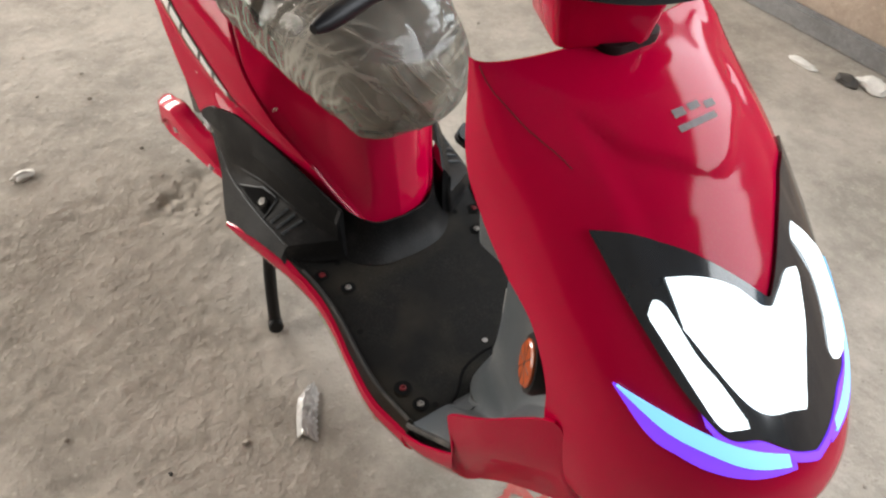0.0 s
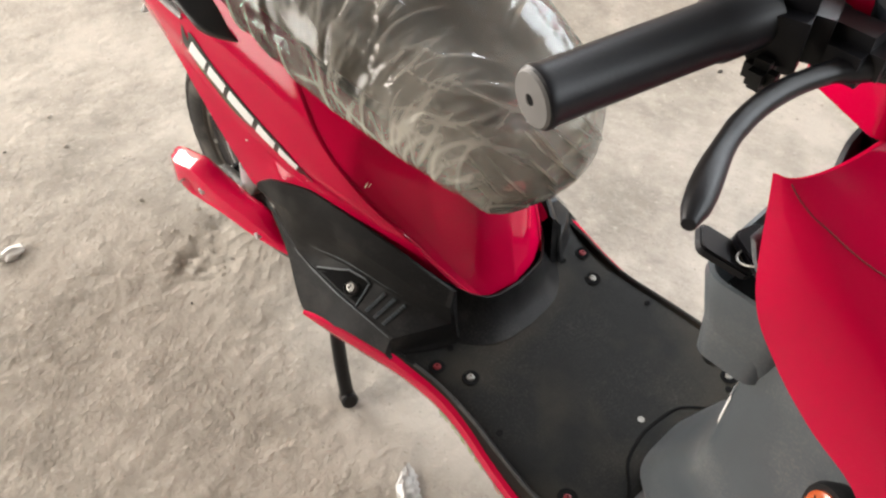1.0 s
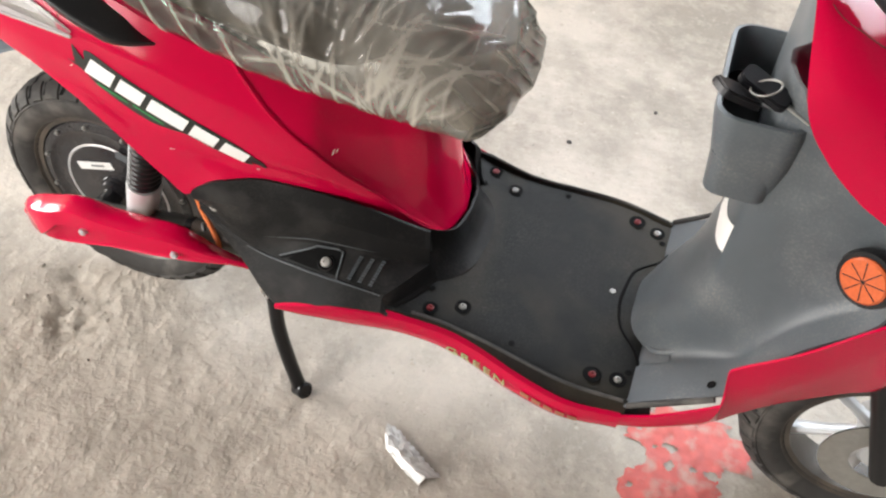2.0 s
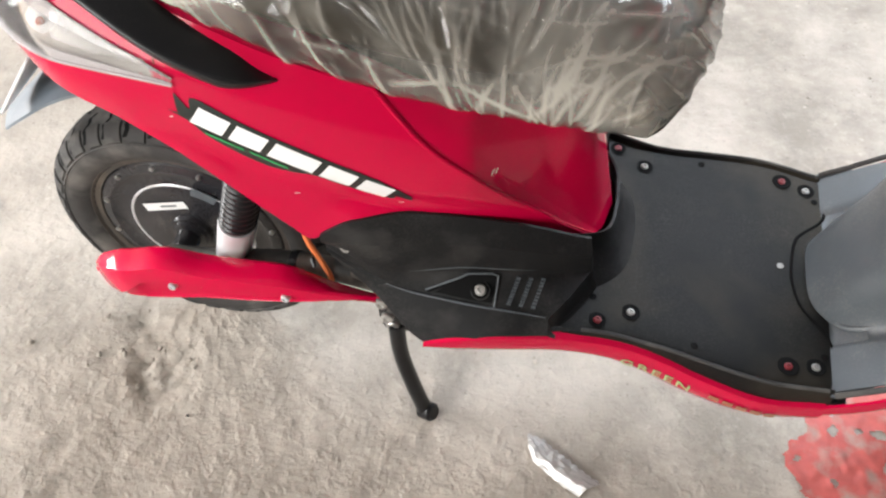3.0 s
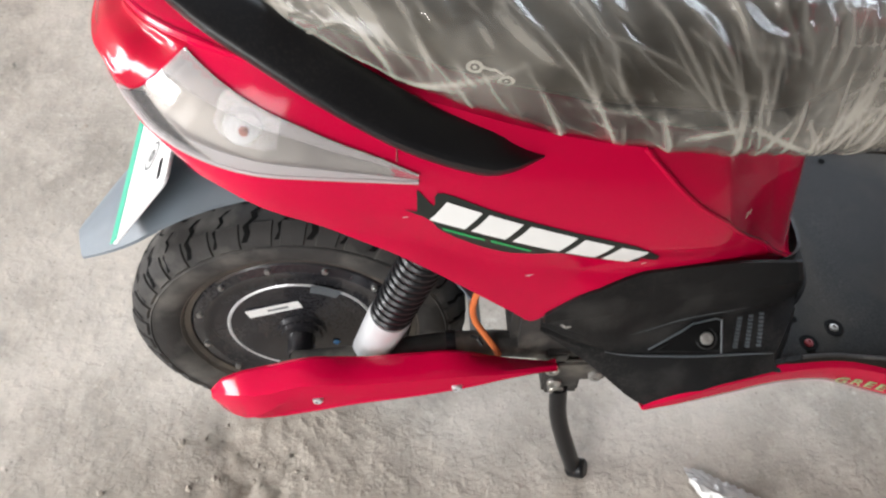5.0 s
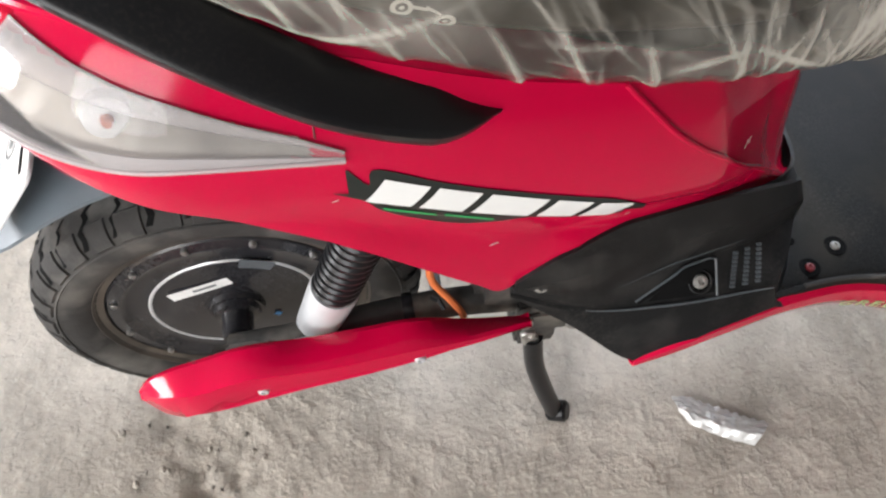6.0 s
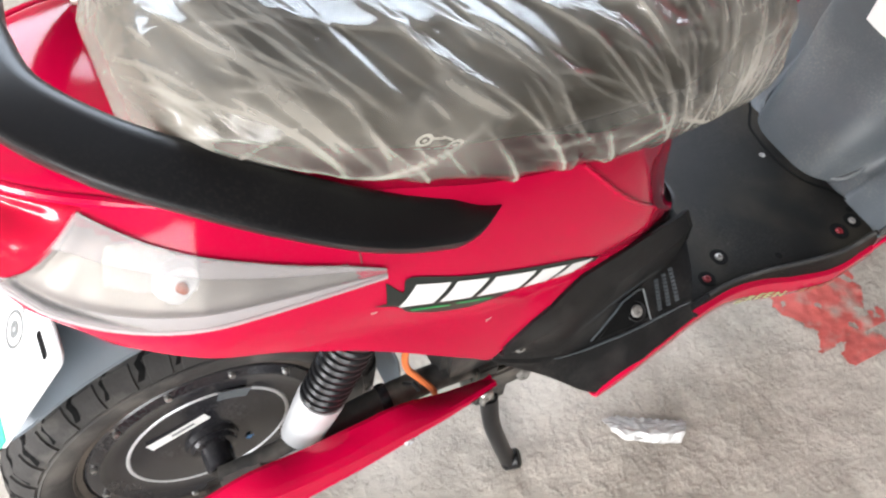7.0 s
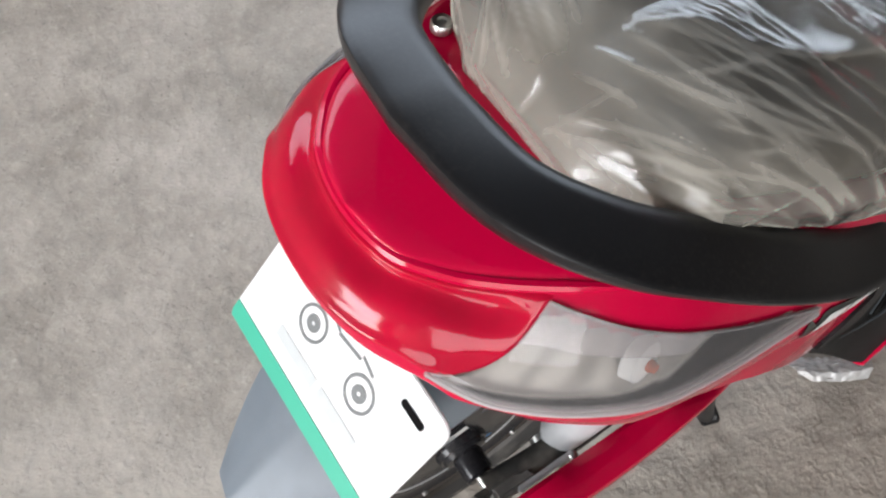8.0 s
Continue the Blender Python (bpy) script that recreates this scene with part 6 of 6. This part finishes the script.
fw = wheel("front_wheel", FW, 0.207, scooter)
for k in range(6):
    a = k * math.tau / 6 + 0.4
    d = Vector((math.cos(a), 0, math.sin(a)))
    part("spoke", tube([FW + d * 0.02, FW + d * 0.075, FW + d * 0.133], [0.016, 0.012, 0.014], 10, flat=0.7), SILVER, fw)
part("hub", lathe([(0.03, -0.045), (0.035, -0.04), (0.035, 0.04), (0.03, 0.045)], FW, (0, 1, 0), 24), SILVER, fw)
part("brake_disc", lathe([(0.045, 0.0), (0.088, 0.0), (0.088, 0.003), (0.045, 0.003)], FW + Vector((0, -0.052, 0)), (0, -1, 0), 48, loop=True), STEEL, fw)
for sd in (-1, 1):
    part("fork_leg", tube([(1.345, sd * 0.075, 0.205), (1.27, sd * 0.075, 0.40), (1.20, sd * 0.07, 0.60)], [0.018, 0.018, 0.016], 14), RAILB, scooter)
rows = []
for a in np.linspace(0.5, 2.7, 22):
    rows.append([(FW.x + (0.232 - 0.02 * (abs(y) / 0.058) ** 3) * math.cos(a), y, FW.z + (0.232 - 0.02 * (abs(y) / 0.058) ** 3) * math.sin(a)) for y in np.linspace(-0.058, 0.058, 13)])
part("front_mudguard", shell(rows, 0.003, lambda p: (0, 0, 0.5)), BLACK, scooter, "black plastic front mudguard")

# ---- keys in the pocket ----
keys = new("key_bunch")
tagged(keys, "bunch of black plastic keys hanging at the pocket", "keys")


def key(p, turn, tilt):
    m = Matrix.Translation(p) @ Matrix.Rotation(turn, 4, "Z") @ Matrix.Rotation(tilt, 4, "Y")
    fob = part("key_fob", prism(rounded(0.029, 0.016, 0.009), 0.010, lambda u, v, w: m @ Vector((u, v, w)), 0.002), GRIPM, keys)
    part("key_blade", prism([(0, -0.004), (0.034, -0.004), (0.037, 0), (0.034, 0.003), (0.026, 0.002), (0.022, 0.004), (0, 0.004)], 0.002, lambda u, v, w: m @ Vector((0.022 + u, v, w + 0.003)), 0.0004), STEEL, fob)


key((0.958, -0.106, 0.797), 0.6, 0.5)
key((0.985, -0.085, 0.797), -0.3, 0.3)
part("key_ring", tube([(0.985 + 0.014 * math.cos(a), -0.10 + 0.014 * math.sin(a), 0.812 + 0.006 * math.cos(a)) for a in np.linspace(0, math.tau, 28)], 0.0011, 8), DULLS, keys)

# ---- things on the floor ----
FOIL = mat("crumpled_foil", (0.52, 0.515, 0.50), 0.35, metal=0.25, scale=90, vary=0.15, bump=0.5, bscale=120)
CHIP = mat("white_plaster", (0.72, 0.70, 0.66), 0.8, scale=60, vary=0.2, bump=0.4, bscale=200)
DIRT = mat("dark_scrap", (0.06, 0.055, 0.05), 0.7, scale=60, vary=0.3)
a, b = Vector((0.592, -0.160, 0)), Vector((0.710, -0.230, 0))
d = (b - a).normalized()
e = Vector((-d.y, d.x, 0))
rows = []
for i, f in enumerate(np.linspace(0, 1, 44)):
    row = []
    for q in np.linspace(-1, 1, 17):
        run = (b - a).length * (0.11 * (1 - q) / 2 + f * (0.80 + 0.20 * (q + 1) / 2))
        side = q * 0.019 + (0.0024 * (i % 4 < 2) if q > 0.95 else 0.0) - 0.004 * math.sin(f * 3)
        side *= 0.35 + 0.65 * min(1.0, f * 5 + 0.1)
        peak = 1 - abs(q + 0.45) / (1.45 if q > -0.45 else 0.55)
        row.append(a + d * run + e * side + Vector((0, 0, 0.004 + (0.006 + 0.011 * f) * peak ** 0.8 + 0.004 * max(0.0, q - 0.6) + 0.0035 * noise.noise((f * 11, q * 3.5, 4)))))
    rows.append(row)
tagged(part("foil_wrapper", shell(rows, 0.001, lambda p: (0, 0, -1)), FOIL, None), "crumpled silver foil wrapper lying on the concrete floor", "wrapper")


def lump(name, p, sx, sy, sz, material, label, category, seed):
    bm = bmesh.new()
    bmesh.ops.create_icosphere(bm, subdivisions=3, radius=1)
    for v in bm.verts:
        k = 1 + 0.45 * noise.noise(v.co * 1.6 + Vector((seed, 0, 0)))
        v.co = Vector((p[0] + v.co.x * sx * k, p[1] + v.co.y * sy * k, max(0.0, p[2] + sz * 0.7 + v.co.z * sz * k)))
    return tagged(part(name, bm, material, None, angle=30), label, category)


lump("plaster_chip", (-0.325, -0.432, 0), 0.016, 0.026, 0.011, CHIP, "small white plaster chip on the concrete floor", "rubble", 1)
lump("plaster_chip", (0.565, 1.77, 0), 0.05, 0.03, 0.02, CHIP, "white plaster lump on the floor by the wall", "rubble", 5)
lump("dark_scrap", (0.50, 1.73, 0), 0.035, 0.025, 0.015, DIRT, "dark scrap on the floor by the wall", "rubble", 7)
lump("plaster_chip", (0.36, 1.70, 0), 0.05, 0.015, 0.01, CHIP, "flat white plaster piece on the floor by the wall", "rubble", 9)
for k in range(60):
    x, y, r = random.uniform(-0.9, 1.6), random.uniform(-0.9, 1.4), random.uniform(0.002, 0.006)
    lump("pebble", (x, y, 0), r, r * random.uniform(0.7, 1.4), r * 0.7, random.choice((FLOORM, DIRT, FLOORM)), "tiny stone chip lying on the concrete floor", "pebble", k)["group"] = "stone chips on the floor"

for k in range(26):
    x, y, r = random.gauss(-0.07, 0.06), random.gauss(-0.14, 0.05), random.uniform(0.002, 0.005)
    lump("crumb", (x, y, -0.004), r, r * random.uniform(0.7, 1.4), r * 0.8, FLOORM, "small loose crumb of broken concrete on the floor", "rubble", k + 100)["group"] = "concrete crumbs"

# spilled red paint
PAINT = mat("flaked_red_paint", (0.50, 0.10, 0.085), 0.6, scale=60, vary=0.3, bump=0.5, bscale=120, bigcolor=(0.40, 0.33, 0.28), bigvary=0.9, big=26)
bm = bmesh.new()
xs, ys = np.linspace(0.97, 1.24, 90), np.linspace(-0.26, 0.07, 100)


def paint_on(x, y):
    cx = 1.09 + 0.03 * (y + 0.1)
    half = 0.075 + 0.03 * noise.noise((y * 14, 3, 0)) + (0.035 if y > -0.02 else 0)
    return half - abs(x - cx) + 0.030 * noise.noise((x * 28, y * 28, 2)) + 0.012 * noise.noise((x * 80, y * 80, 5)) > (0.0 if -0.22 < y < 0.045 else 0.05)


cells = {}
for i, x in enumerate(xs):
    for k, y in enumerate(ys):
        cells[i, k] = bm.verts.new((x, y, ground_height(x, y) + 0.0022 + 0.0008 * noise.noise((x * 50, y * 50, 3))))
for i in range(len(xs) - 1):
    for k in range(len(ys) - 1):
        if paint_on(xs[i], ys[k]) and noise.noise((xs[i] * 34, ys[k] * 34, 8)) < 0.42:
            bm.faces.new((cells[i, k], cells[i + 1, k], cells[i + 1, k + 1], cells[i, k + 1]))
for v in [v for v in bm.verts if not v.link_faces]:
    bm.verts.remove(v)
tagged(part("paint_spill", bm, PAINT, None, angle=80), "flaking patch of spilled red paint on the concrete floor", "paint", kind="stuff")
